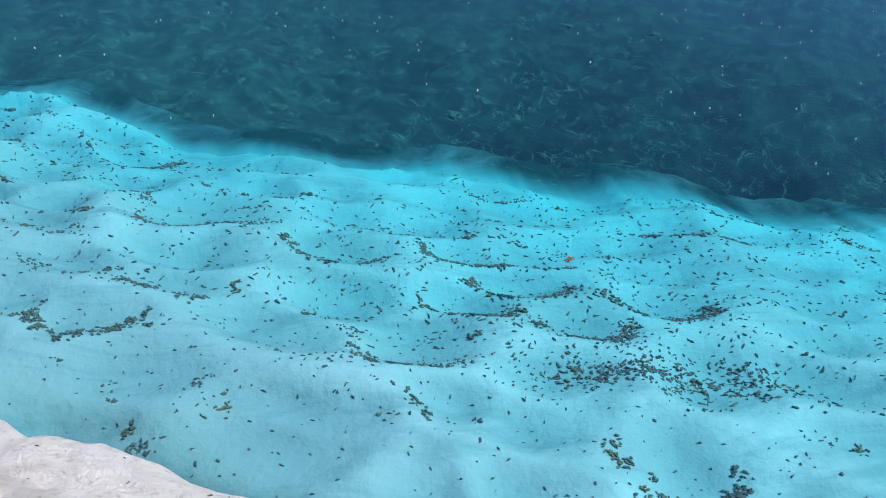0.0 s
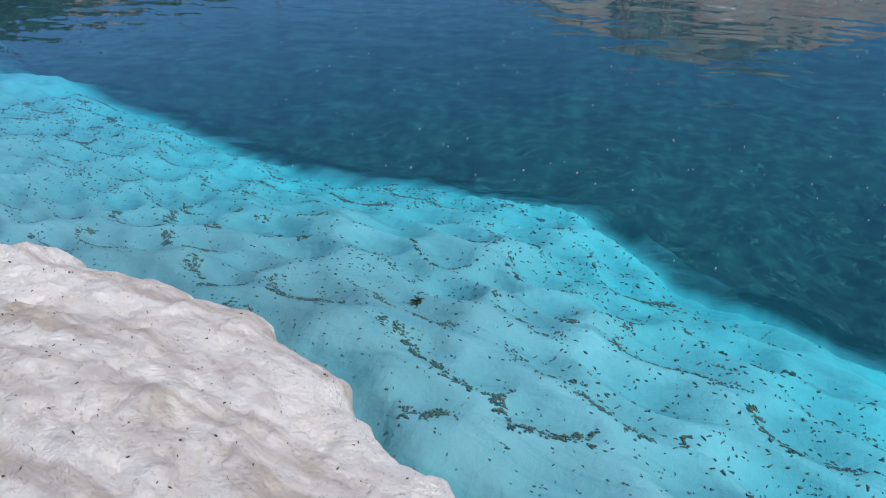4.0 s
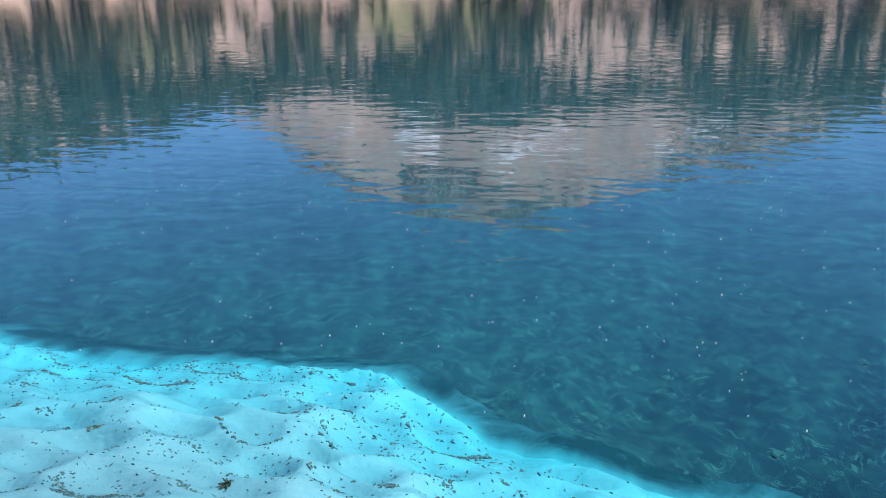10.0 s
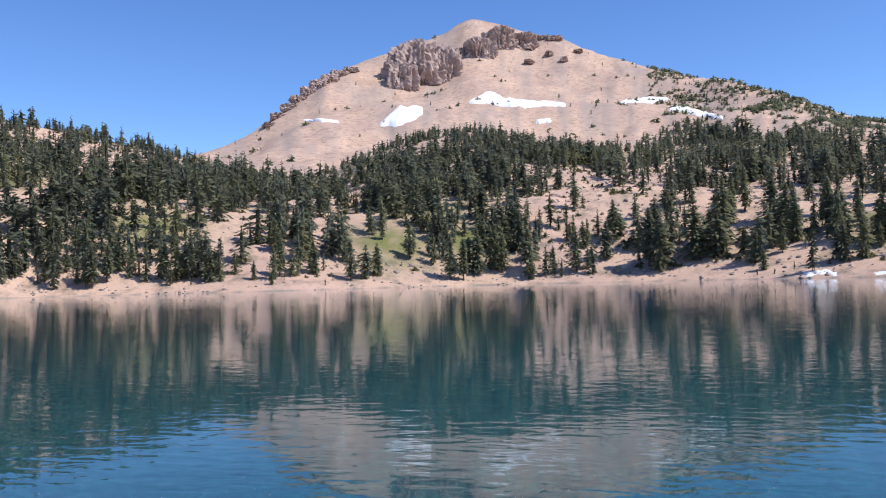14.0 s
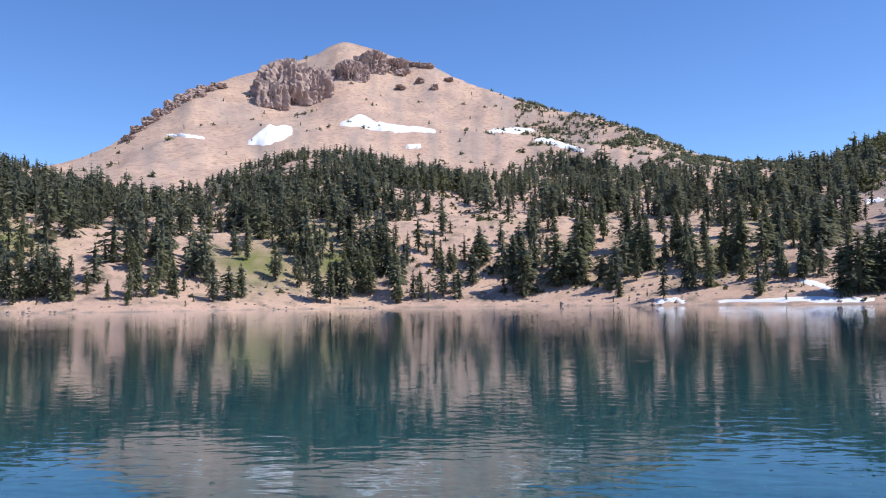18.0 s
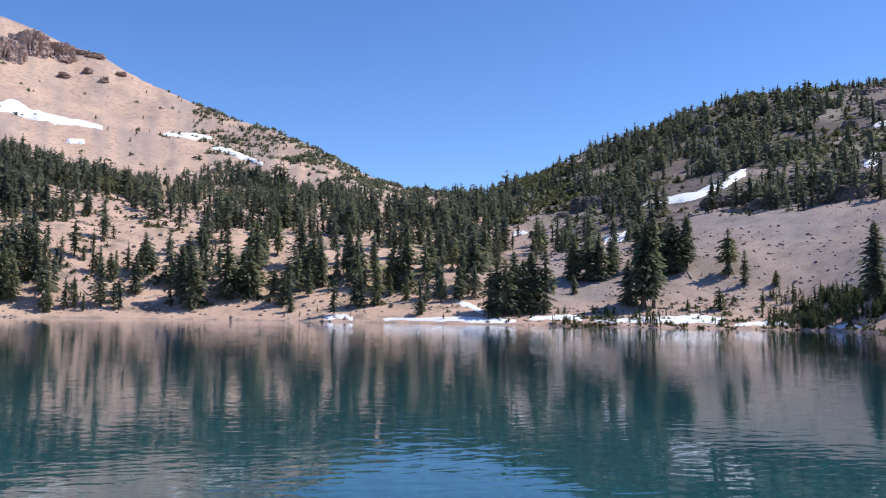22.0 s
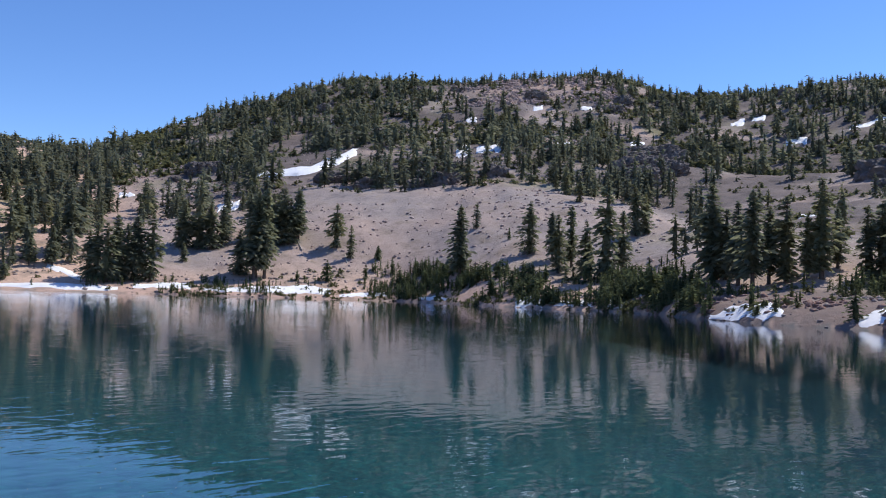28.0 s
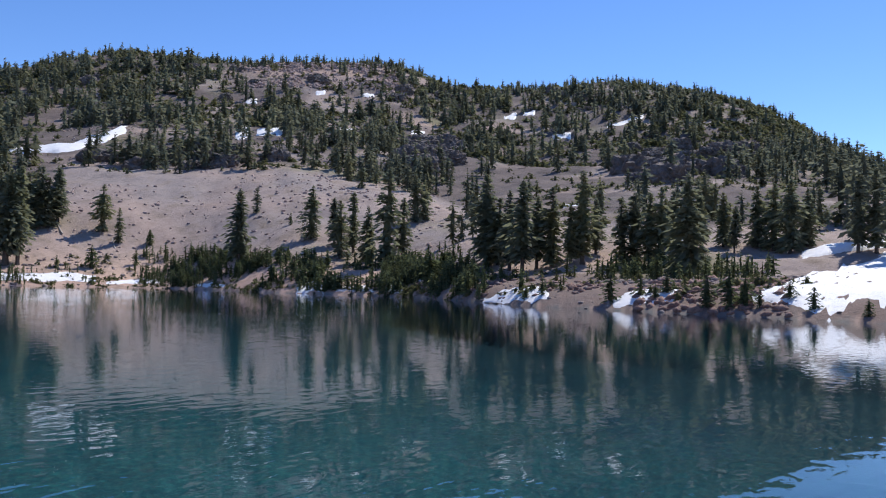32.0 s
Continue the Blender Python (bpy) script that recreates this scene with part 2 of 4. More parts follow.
        total, norm, amp = total + amp * (v * 2 - 1), norm + amp, amp * 0.5
        x, y = x * 2.03 + 13.7, y * 2.03 + 7.9
    return total / norm


FINE = np.arange(-180, 180.01, 0.25)


def table(pairs, soft=1.2):
    a = np.interp(FINE, [p[0] for p in pairs], [p[1] for p in pairs])
    k = np.exp(-0.5 * (np.arange(-24, 25) * 0.25 / soft) ** 2)
    return np.convolve(np.pad(a, 24, mode="edge"), k / k.sum(), "valid")


SHORE = table([(-180, 26), (-130, 45), (-95, 140), (-60, 260), (-40, 292), (-25, 262), (-11, 284), (0, 276), (19, 236), (30, 232), (42, 235),
               (49, 190), (58, 172), (62, 132), (66, 113), (76, 98), (88, 86), (110, 50), (140, 30), (180, 26)])
FRONT_R = table([(-180, 60), (-95, 220), (-45, 345), (-25, 350), (0, 345), (20, 325), (28, 322), (36, 335), (49, 340), (60, 300), (68, 210), (80, 190), (88, 180), (130, 80), (180, 60)])
FRONT_E = table([(-180, 9), (-45, 6.0), (-20, 4.6), (-10, 5.6), (0, 5.4), (12, 4.4), (22, 3.6), (28, 4.2), (36, 6.2), (43, 6.9), (49, 7.5), (56, 6.4), (64, 4.6), (76, 4.0), (90, 3.8), (180, 9)])
MID_R = table([(-180, 90), (-95, 350), (-45, 450), (-20, 440), (0, 450), (20, 460), (28, 480), (36, 520), (60, 520), (76, 480), (90, 380), (130, 150), (180, 90)])
MID_E = table([(-180, 12), (-45, 9.0), (-30, 7.0), (-22, 6.0), (-12, 8.6), (0, 7.0), (12, 6.8), (20, 6.4), (28, 8.0), (38, 10.2), (50, 10.6), (60, 9.4), (66, 8.4), (75, 8.6), (84, 7.4), (90, 6.0), (180, 12)])
CREST_R = table([(-180, 140), (-95, 480), (-45, 520), (-28, 500), (-12, 540), (5, 560), (18, 560), (23, 640), (30, 740), (40, 800), (70, 800), (80, 720), (90, 600), (130, 240), (180, 140)])
CREST_E = table([(-180, 13), (-60, 11.5), (-45, 10.75), (-40, 10.15), (-33.4, 9.05), (-28.2, 7.65), (-23, 6.65), (-18.7, 8.35), (-14.8, 9.75), (-11.6, 10.15), (-8.8, 9.65), (-6, 8.75), (-3, 8.25), (1, 8.25), (4.6, 8.85),
                 (8, 8.35), (13, 8.35), (17, 8.25), (20.5, 8.25), (22, 8.75), (25.8, 10.1), (29.6, 11.9), (33.5, 13), (38.7, 14.6), (46, 14.6), (51, 14.9), (55, 15.2), (58, 14.6), (60, 13.7), (66, 13.5), (71.4, 14.2), (75, 13.6), (80.6, 12.2), (83, 11.1), (86.3, 8.8), (89, 7), (95, 6), (180, 13)], 0.7)
PEAK_R = table([(-180, 900), (-60, 1500), (-30, 1600), (-24, 1800), (-18, 2050), (-11, 2250), (-5, 2200), (2, 1950), (9, 1600), (15, 1350), (24, 1300), (90, 1200), (180, 900)])
PEAK_E = table([(-180, 6), (-45, 7.5), (-33, 8.0), (-29, 8.9), (-26.7, 9.9), (-24.1, 11.8), (-21, 14.2), (-18.6, 15.0), (-14.7, 16.2), (-10.8, 17.8), (-8.7, 17.25), (-7, 16.5), (-5.1, 16.35), (-2.8, 15.15), (1, 13.8), (4.2, 12.8),
                (6.5, 12.4), (9.2, 11.4), (12.7, 9.75), (15.6, 8.7), (20, 8.3), (26, 8.0), (40, 7), (180, 6)], 0.35)

# the near shore: the rim of the snow bank as y over x
RIM_X = [-60, -20, -8, -4.53, -4.04, -3.95, -3.84, -3.5, -3.14, -2.9, -2.63, -2.5, -2.41, -2.27, -2.05, -1.86, -1.8, -1.73, -1.4, -1.2, -1.1, -0.9, -0.76, -0.62, -0.45, 0.5, 2, 6, 20, 60]
RIM_Y = [13, 5.4, 3.0, 2.5, 2.62, 2.61, 2.49, 2.58, 2.58, 2.54, 2.6, 2.55, 2.47, 2.41, 2.38, 2.3, 2.2, 2.15, 1.97, 1.98, 1.89, 1.86, 1.81, 1.71, 1.61, 1.14, 0.4, -1.5, -8, -30]


def rings(az):
    at = lambda t: np.interp(az, FINE, t)
    up = lambda r, e: r * np.tan(np.radians(e)) + EYE[2]
    s, fr, mr, cr, pr = at(SHORE), at(FRONT_R), at(MID_R), at(CREST_R), at(PEAK_R)
    ce, pe = at(CREST_E), at(PEAK_E)
    cz, pz = up(cr, ce), up(pr, pe)
    dip = np.minimum(cz * 0.92, up(cr + 130, np.minimum(ce, pe) - 0.9))
    fe = np.minimum(pe, 8.0) - 0.9
    rs = [s * 0, s - 9, s, s + 9, fr, mr, cr, cr + 130, cr + 130 + 0.35 * (pr - cr - 130), cr + 130 + 0.7 * (pr - cr - 130), pr, pr * 1.35, pr * 0 + 4600]
    zs = [s * 0 - 4.0, s * 0 - 5.8, s * 0 - 0.02, s * 0 + 2.6, up(fr, at(FRONT_E)), up(mr, at(MID_E)), cz, dip,
          up(rs[8], fe + 0.22 * (pe - fe)), up(rs[9], fe + 0.62 * (pe - fe)), pz, pz * 0.75, s * 0 + 20]
    return rs, zs


def ground_polar(az, r):
    az, r = np.broadcast_arrays(np.asarray(az, float), np.asarray(r, float))
    rs, zs = rings(az)
    z = np.full(r.shape, -4.0)
    for k in range(len(rs) - 1):
        w = np.clip((r - rs[k]) / np.maximum(rs[k + 1] - rs[k], 1e-6), 0, 1)
        w = 0.75 * w + 0.25 * w * w * (3 - 2 * w)
        z = np.where(r >= rs[k], zs[k] + (zs[k + 1] - zs[k]) * w, z)
    x, y = r * np.sin(np.radians(az)), r * np.cos(np.radians(az))
    inland = np.clip((r - rs[2]) / 40, 0, 1)
    far = np.clip((r - rs[7]) / 500, 0, 1) * np.clip((rs[10] * 1.05 - r) / 300, 0.15, 1)
    z = z + inland * (1 - 0.6 * far) * (3.2 * fbm(x / 45, y / 45, 4, 1) + 1.2 * fbm(x / 9, y / 9, 3, 2) * np.clip((860 - r) / 250, 0, 1))
    z = z + far * (4 * fbm(az / 0.9, r / 260, 5, 3) + 18 * fbm(x / 150, y / 150, 5, 4))
    east = np.clip((x + 4) / 9, 0, 1)
    z = np.where(r < rs[2], z - 1.15 * east * east * (3 - 2 * east) * np.clip((19 - r) / 9, 0, 1), z)
    z = np.where(r < rs[2], z + 0.25 * fbm(x / 1.3, y / 1.3, 3, 5) * np.clip(-z / 2, 0, 1), z)
    behind = np.interp(x, RIM_X, RIM_Y) - y
    near = np.where(behind > 0.25, np.minimum(-0.9 + 0.42 * (behind - 0.25), 2 + 0.12 * behind), -9)
    near = np.where(r < 60, near, -9)
    return np.maximum(z, near)


def ground(x, y):
    return ground_polar(np.degrees(np.arctan2(x, y)), np.hypot(x, y))


SIGHT = np.concatenate([np.arange(60, 700, 1.5), np.arange(700, 2700, 6)])


def spot(az, elev):
    """The place on the land in this bearing and height angle from the viewpoint."""
    z = ground_polar(az, SIGHT)
    ang = np.degrees(np.arctan2(z - EYE[2], SIGHT))
    ok = np.nonzero((ang >= elev) & (z > 0.0))[0]
    k = ok[0] if len(ok) else int(np.argmax(ang))
    r = SIGHT[k]
    return r * math.sin(radians(az)), r * math.cos(radians(az)), float(z[k])


def mesh_from(name, verts, faces, mat, smooth=True):
    me = bpy.data.meshes.new(name)
    me.from_pydata([tuple(v) for v in verts] if not isinstance(verts, list) else verts, [], faces)
    if smooth:
        me.polygons.foreach_set("use_smooth", [True] * len(me.polygons))
    me.materials.append(mat)
    me.update()
    return me


def grid_faces(nu, nv, wrap=False):
    i, j = np.meshgrid(np.arange(nu if wrap else nu - 1), np.arange(nv - 1), indexing="ij")
    a, b = i * nv + j, ((i + 1) % nu) * nv + j
    return np.stack([a, b, b + 1, a + 1], -1).reshape(-1, 4).tolist()


def part(name, bm, mat, parent, label=""):
    me = bpy.data.meshes.new(name)
    bm.to_mesh(me)
    bm.free()
    me.materials.append(mat)
    ob = new(name, me)
    ob.parent = parent
    return tagged(ob, label) if label else ob


# ---- the land, one sheet to the horizon ----
def build_ground():
    az = np.concatenate([np.arange(-180, -66, 4), np.arange(-66, -50, 0.5), np.arange(-50, 96, 0.3), np.arange(96, 180, 4)])
    r = np.concatenate([[0.05], np.arange(1, 14, 0.45), np.geomspace(14, 84, 22), np.arange(87, 420, 3.2), np.arange(420, 860, 6.5), np.geomspace(870, 2700, 75), [3200, 4600]])
    A, Rr = np.meshgrid(az, r, indexing="ij")
    Z = ground_polar(A, Rr)
    X, Y = Rr * np.sin(np.radians(A)), Rr * np.cos(np.radians(A))
    me = mesh_from("ground", np.stack([X, Y, Z], -1).reshape(-1, 3), grid_faces(len(az), len(r), True), GROUND)
    rs, _ = rings(A)
    hill = np.clip((A - 21) / 5, 0, 1) * (Rr > rs[2] + 6)
    scree = hill * np.clip(0.8 + 0.5 * fbm(X / 30, Y / 30, 3, 8), 0, 1) * np.clip((Rr - rs[3]) / 30, 0, 1) * np.where(Rr < rs[7], 1, 0)
    scree = np.maximum(scree, (Rr > rs[7]) * np.clip(0.12 + 0.9 * fbm(A / 0.8, Rr / 240, 4, 9), 0, 0.75))
    green = np.clip(1.6 * fbm(X / 35, Y / 35, 4, 11) - 0.35, 0, 1) * np.clip((Rr - rs[3] - 8) / 15, 0, 1) * (Rr < rs[6]) * 0.8
    rock = np.clip(2.2 * fbm(X / 28, Y / 28, 4, 12) - 0.6 + 1.6 * np.clip((A - 24) / 6, 0, 1) * np.clip((Rr - rs[4] - 8) / 20, 0, 1), 0, 1) * (Rr > rs[4]) * (Rr < rs[7]) * 0.85
    rubble = np.exp(-((A - 51.3) / 5.6) ** 4) * np.clip((Rr - rs[6] + 150) / 60, 0, 1) * (Rr < rs[7])
    rock, scree = rock * (1 - 0.85 * rubble), scree * (1 - 0.6 * rubble)
    for a, e, size in ((13.4, 3.0, 8), (-17, 2.6, 13), (-11.5, 2.4, 10), (-14, 4.6, 12), (-33, 4.0, 12), (47.5, 10.6, 12), (37, 8.6, 14)):
        gx, gy, _ = spot(a, e)
        green = np.maximum(green, np.exp(-((X - gx) ** 2 + (Y - gy) ** 2) / (2 * size * size)) * np.clip(0.9 + 0.6 * fbm(X / 6, Y / 6, 2, 14), 0, 1))
    rock = np.maximum(rock, 0.72 * np.clip((A - 56) / 5, 0, 1) * (Rr > rs[2]) * np.clip((rs[2] + 42 - Rr) / 12, 0, 1) * (A < 95))
    crag = np.clip((Rr - rs[9]) / 200, 0, 1) * np.clip(2.0 * fbm(A / 0.9, Rr / 160, 4, 13) - 0.5, 0, 1) * 0.5
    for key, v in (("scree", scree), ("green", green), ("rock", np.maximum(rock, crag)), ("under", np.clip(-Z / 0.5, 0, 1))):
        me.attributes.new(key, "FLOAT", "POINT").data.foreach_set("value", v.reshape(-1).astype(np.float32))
    return tagged(new("ground", me), "pale pumice slopes, grey scree and lake bed", "ground", kind="structure")


build_ground()


# ---- the lake ----
def build_water():
    az = np.arange(-180, 180, 1.5)
    reach = np.interp(az, FINE, SHORE) + 6
    frac = np.concatenate([[0.0002], np.geomspace(0.004, 1, 40)])
    A, F = np.meshgrid(np.radians(az), frac, indexing="ij")
    Rr = reach[:, None] * F
    V = np.stack([Rr * np.sin(A), Rr * np.cos(A), 0 * Rr], -1).reshape(-1, 3)
    me = mesh_from("water", V, grid_faces(len(az), len(frac), True), WATER)
    return tagged(new("water", me), "clear teal mountain lake, lightly rippled", "water", kind="structure")


build_water()


# ---- the near shore: snow bank and the drowned shelf of snow ----
EDGE_X = [-30, -14, -10.7, -9.8, -8.7, -7.7, -6.1, -5.8, -4.8, -4.3, -3.8, -3.0, -2.15, -1.7, -1.25, -1.05, -0.6, -0.1, 0.25, 0.85, 1.2, 1.9, 2.3, 2.58, 2.8, 3.3, 3.63, 8, 20]
EDGE_Y = [13, 8.3, 6.8, 7.22, 6.8, 6.6, 6.0, 5.92, 5.83, 5.84, 6.06, 5.98, 6.08, 5.78, 5.44, 5.22, 5.13, 5.02, 4.8, 4.72, 4.54, 4.37, 4.38, 4.2, 3.98, 3.87, 3.78, 1.8, -4]


def rim_y(x):
    return np.interp(x, RIM_X, RIM_Y) + 0.03 + 0.012 * fbm(np.asarray(x) * 3.2, np.asarray(x) * 0 + 3, 4, 21) + 0.03 * fbm(np.asarray(x) * 11, np.asarray(x) * 0 + 5, 4, 23)


def edge_y(x):
    return np.interp(x, EDGE_X, EDGE_Y) + 0.05 * fbm(np.asarray(x) * 1.8, np.asarray(x) * 0 + 9, 4, 22) + 0.075 * fbm(np.asarray(x) * 7, np.asarray(x) * 0 + 2, 3, 24)


def hollows(x, y):
    """Melt hollows: distance from the middle of the hollow, way across it towards the lake, and a number of its own."""
    x, y = np.broadcast_arrays(np.asarray(x, float), np.asarray(y, float))
    wx, wy = x + 0.30 * fbm(x * 0.9, y * 0.9, 3, 32), y + 0.22 * fbm(x * 0.8 + 5, y * 0.8, 3, 34)
    u, v = (wx * 0.966 - wy * 0.259) / 0.66, (wx * 0.259 + wy * 0.966) / 0.33
    best, across, own = np.full(x.shape, 9.0), np.zeros(x.shape), np.zeros(x.shape)
    iu, iv = np.floor(u), np.floor(v)
    for i in (-1, 0, 1):
        for j in (-1, 0, 1):
            a, b = iu + i, iv + j
            h = [np.sin(a * 127.1 + b * 311.7 + q) * 43758.5453 for q in (1.7, 9.2, 4.4)]
            h = [q - np.floor(q) for q in h]
            du, dv = u - a - 0.15 - 0.7 * h[0], v - b - 0.15 - 0.7 * h[1]
            d = np.hypot(du, dv)
            near_ = d < best
            best, across, own = np.where(near_, d, best), np.where(near_, dv, across), np.where(near_, h[2], own)
    return best, across, own


def shelf_z(x, y):
    x, y = np.asarray(x, float), np.asarray(y, float)
    a, b = rim_y(x), edge_y(x)
    w = (y - a) / (b - a)
    z = -0.16 - 0.60 * np.clip(w, 0, 1) ** 1.15 - 0.22 * np.exp(-(np.clip(w, 0, 2) / 0.07) ** 2)
    cup = hollows(x, y)[0]
    z = z + 0.135 * (1 - np.exp(-(cup / 0.48) ** 2)) * np.clip((1.0 - w) / 0.12, 0, 1) * np.clip(0.75 + 0.7 * fbm(x * 0.5, y * 0.5, 2, 37), 0.2, 1.3) - 0.08 + 0.10 * fbm(x * 0.8, y * 1.3, 3, 33)
    over = np.clip(w - 0.93, 0, 1) * (b - a)
    return z - 0.22 * over - 1.1 * np.maximum(over - 0.8, 0) ** 1.2


def build_shelf():
    x = np.concatenate([np.arange(-14, -6, 0.12), np.arange(-6, 4.5, 0.05), np.arange(4.5, 9, 0.15)])
    w = np.concatenate([np.linspace(-0.12, 1.0, 110), np.linspace(1.01, 2.1, 44)])
    X, Wt = np.meshgrid(x, w, indexing="ij")
    a, b = rim_y(X), edge_y(X)
    Y = a + Wt * (b - a)
    V = np.stack([X, Y, shelf_z(X, Y)], -1).reshape(-1, 3)
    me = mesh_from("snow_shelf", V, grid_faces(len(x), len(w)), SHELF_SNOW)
    # darker towards each hollow's middle, less so farther out
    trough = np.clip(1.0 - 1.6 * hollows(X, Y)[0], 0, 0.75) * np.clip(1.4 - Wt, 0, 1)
    # how far the painted water haze hides the snow past the edge
    edge_haze = np.clip((Wt - 0.955) / 0.13, 0, 1)
    me.attributes.new("edge_haze", "FLOAT", "POINT").data.foreach_set("value", (edge_haze * edge_haze * (3 - 2 * edge_haze)).reshape(-1).astype(np.float32))
    # greyer near the bank's rim, patchy, weaker towards the right
    rim_grey = 0.95 * np.exp(-(np.clip(Wt, 0, 2) / (0.48 + 0.08 * np.clip((-X - 1.5) / 2, 0, 1))) ** 1.8) * np.clip(1.0 + 0.9 * fbm(X * 0.9, Y * 2.2, 4, 36), 0, 1.15) * np.clip(1.1 - 0.42 * np.maximum(X + 1.6, 0), 0.12, 1)
    me.attributes.new("rim_grey", "FLOAT", "POINT").data.foreach_set("value", np.clip(rim_grey, 0, 1).reshape(-1).astype(np.float32))
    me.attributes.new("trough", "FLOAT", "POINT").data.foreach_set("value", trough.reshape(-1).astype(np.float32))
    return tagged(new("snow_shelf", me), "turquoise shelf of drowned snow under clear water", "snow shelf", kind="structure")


build_shelf()


def bank_z(x, behind):
    b = np.maximum(behind, 0)
    z = 0.10 + 0.13 * (1 - np.exp(-b / 0.10)) + 0.33 * (1 - np.exp(-b / 0.9)) + 0.10 * b
    return z + np.clip(b / 0.3, 0.1, 1) * (0.075 * fbm(x * 1.4, b * 2.0, 4, 41) + 0.055 * fbm(x * 6, b * 6, 4, 42) + 0.018 * fbm(x * 19, b * 19, 3, 45) - 0.05 * np.abs(fbm(x * 2.6, b * 3.4, 4, 43)) - 0.03 * np.abs(fbm(x * 11, b * 11, 3, 44)))


def build_bank():
    x = np.concatenate([np.arange(-30, -8, 0.5), np.arange(-8, -5, 0.12), np.arange(-5, 1.5, 0.03), np.arange(1.5, 4, 0.15), np.arange(4, 12, 0.5)])
    face = [(-0.02, -0.75), (0.0, -0.45), (0.05, -0.2), (0.05, -0.08), (0.015, 0.02)]
    top = np.concatenate([np.linspace(0, 0.3, 14), np.linspace(0.33, 1.8, 50), np.linspace(1.9, 8, 20)])
    rows_ = []
    y0 = rim_y(x)
    for back, z in face:
        rows_.append(np.stack([x, y0 - back, x * 0 + z], -1))
    for back in top:
        rows_.append(np.stack([x, y0 - back, bank_z(x, x * 0 + back)], -1))
    V = np.stack(rows_, 1)
    me = mesh_from("snow_bank", V.reshape(-1, 3), [f[::-1] for f in grid_faces(V.shape[0], V.shape[1])], BANK_SNOW)
    return tagged(new("snow_bank", me), "dirty old snow bank at the water's edge", "snow bank", kind="structure")


build_bank()


# ---- scattered litter ----
def flakes(name, places, mat, label, category):
    """Many small curled scraps in one mesh; places: x, y, z, length, width, turn."""
    V, F = [], []
    for x, y, z, ln, wd, a in places:
        k, n = len(V), random.choice((5, 6, 7))
        ca, sa = math.cos(a), math.sin(a)
        pts = []
        for i in range(n):
            q = 2 * math.pi * i / n
            g = random.uniform(0.3, 1.3)
            u, v = ln * 0.5 * math.cos(q) * g, wd * 0.5 * math.sin(q) * g
            pts.append((x + u * ca - v * sa, y + u * sa + v * ca))
        V += [(p, q, z + random.uniform(0.0, 0.004)) for p, q in pts] + [(x, y, z + 0.2 * wd + 0.003)] + [(p, q, z - 0.01) for p, q in pts]
        for i in range(n):
            j = (i + 1) % n
            F += [(k + i, k + j, k + n), (k + n + 1 + i, k + n + 1 + j, k + j, k + i)]
    ob = new(name, mesh_from(name, V, F, mat, False))
    return tagged(ob, label, category, kind="stuff")


def shelf_litter():
    rnd = random.Random(5)
    X, Y, L, Wd, T = [], [], [], [], []

    def add(x, y, ln, thin, t):
        X.append(x), Y.append(y), L.append(ln), Wd.append(ln * thin), T.append(t)

    def across(x, w):
        a, b = float(rim_y(x)), float(edge_y(x))
        return a + (b - a) * w
    rg = np.random.default_rng(5)

    def strewn(count, w0, w1, arc, tall, thin, turn):
        """Scraps on the shelf; arc: how far they gather along the near side of the hollows."""
        n = count * 40
        x = rg.uniform(-9, 4.4, n)
        w = rg.uniform(w0, w1, n)
        y = rim_y(x) * (1 - w) + edge_y(x) * w
        cup, across, own = hollows(x, y)
        drift = np.clip(0.55 + 1.5 * fbm(x * 0.7, y * 1.1, 3, 38), 0.06, 1.2)
        band = np.exp(-((cup - 0.44) / 0.075) ** 2) * (across < 0.08) * np.clip(2.2 * own - 0.5, 0, 1.4) * np.clip(0.4 + 2.2 * fbm(x * 5, y * 5, 2, 39), 0, 1)
        hit = np.nonzero(rg.random(n) < (1 - arc) * 0.10 * drift + arc * 0.5 * band * drift)[0][:count]
        for i in hit:
            add(float(x[i]), float(y[i]), rnd.uniform(*tall), rnd.uniform(*thin), rnd.gauss(-0.25, turn))
    strewn(4600, 0.04, 1.0, 0.0, (0.006, 0.026), (0.2, 0.6), 0.9)
    strewn(9500, 0.05, 0.92, 1.0, (0.009, 0.030), (0.3, 0.8), 0.7)
    strewn(2200, 0.4, 1.0, 0.0, (0.018, 0.042), (0.15, 0.4), 1.0)
    for k in range(420):
        x, y = rnd.gauss(1.45, 0.34), rnd.gauss(2.36, 0.07)
        add(x, y - 0.1 * (x - 1.4), rnd.uniform(0.008, 0.028), rnd.uniform(0.3, 0.8), rnd.gauss(-0.2, 0.7))
    X, Y = np.array(X), np.array(Y)
    w = (Y - rim_y(X)) / (edge_y(X) - rim_y(X))
    Z = shelf_z(X, Y) + 0.003
    keep = np.nonzero((w > 0.03) & (w < 0.97))[0]
    P = [(X[k], Y[k], Z[k], L[k], Wd[k], T[k]) for k in keep]
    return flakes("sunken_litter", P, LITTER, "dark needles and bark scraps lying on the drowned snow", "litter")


shelf_litter()


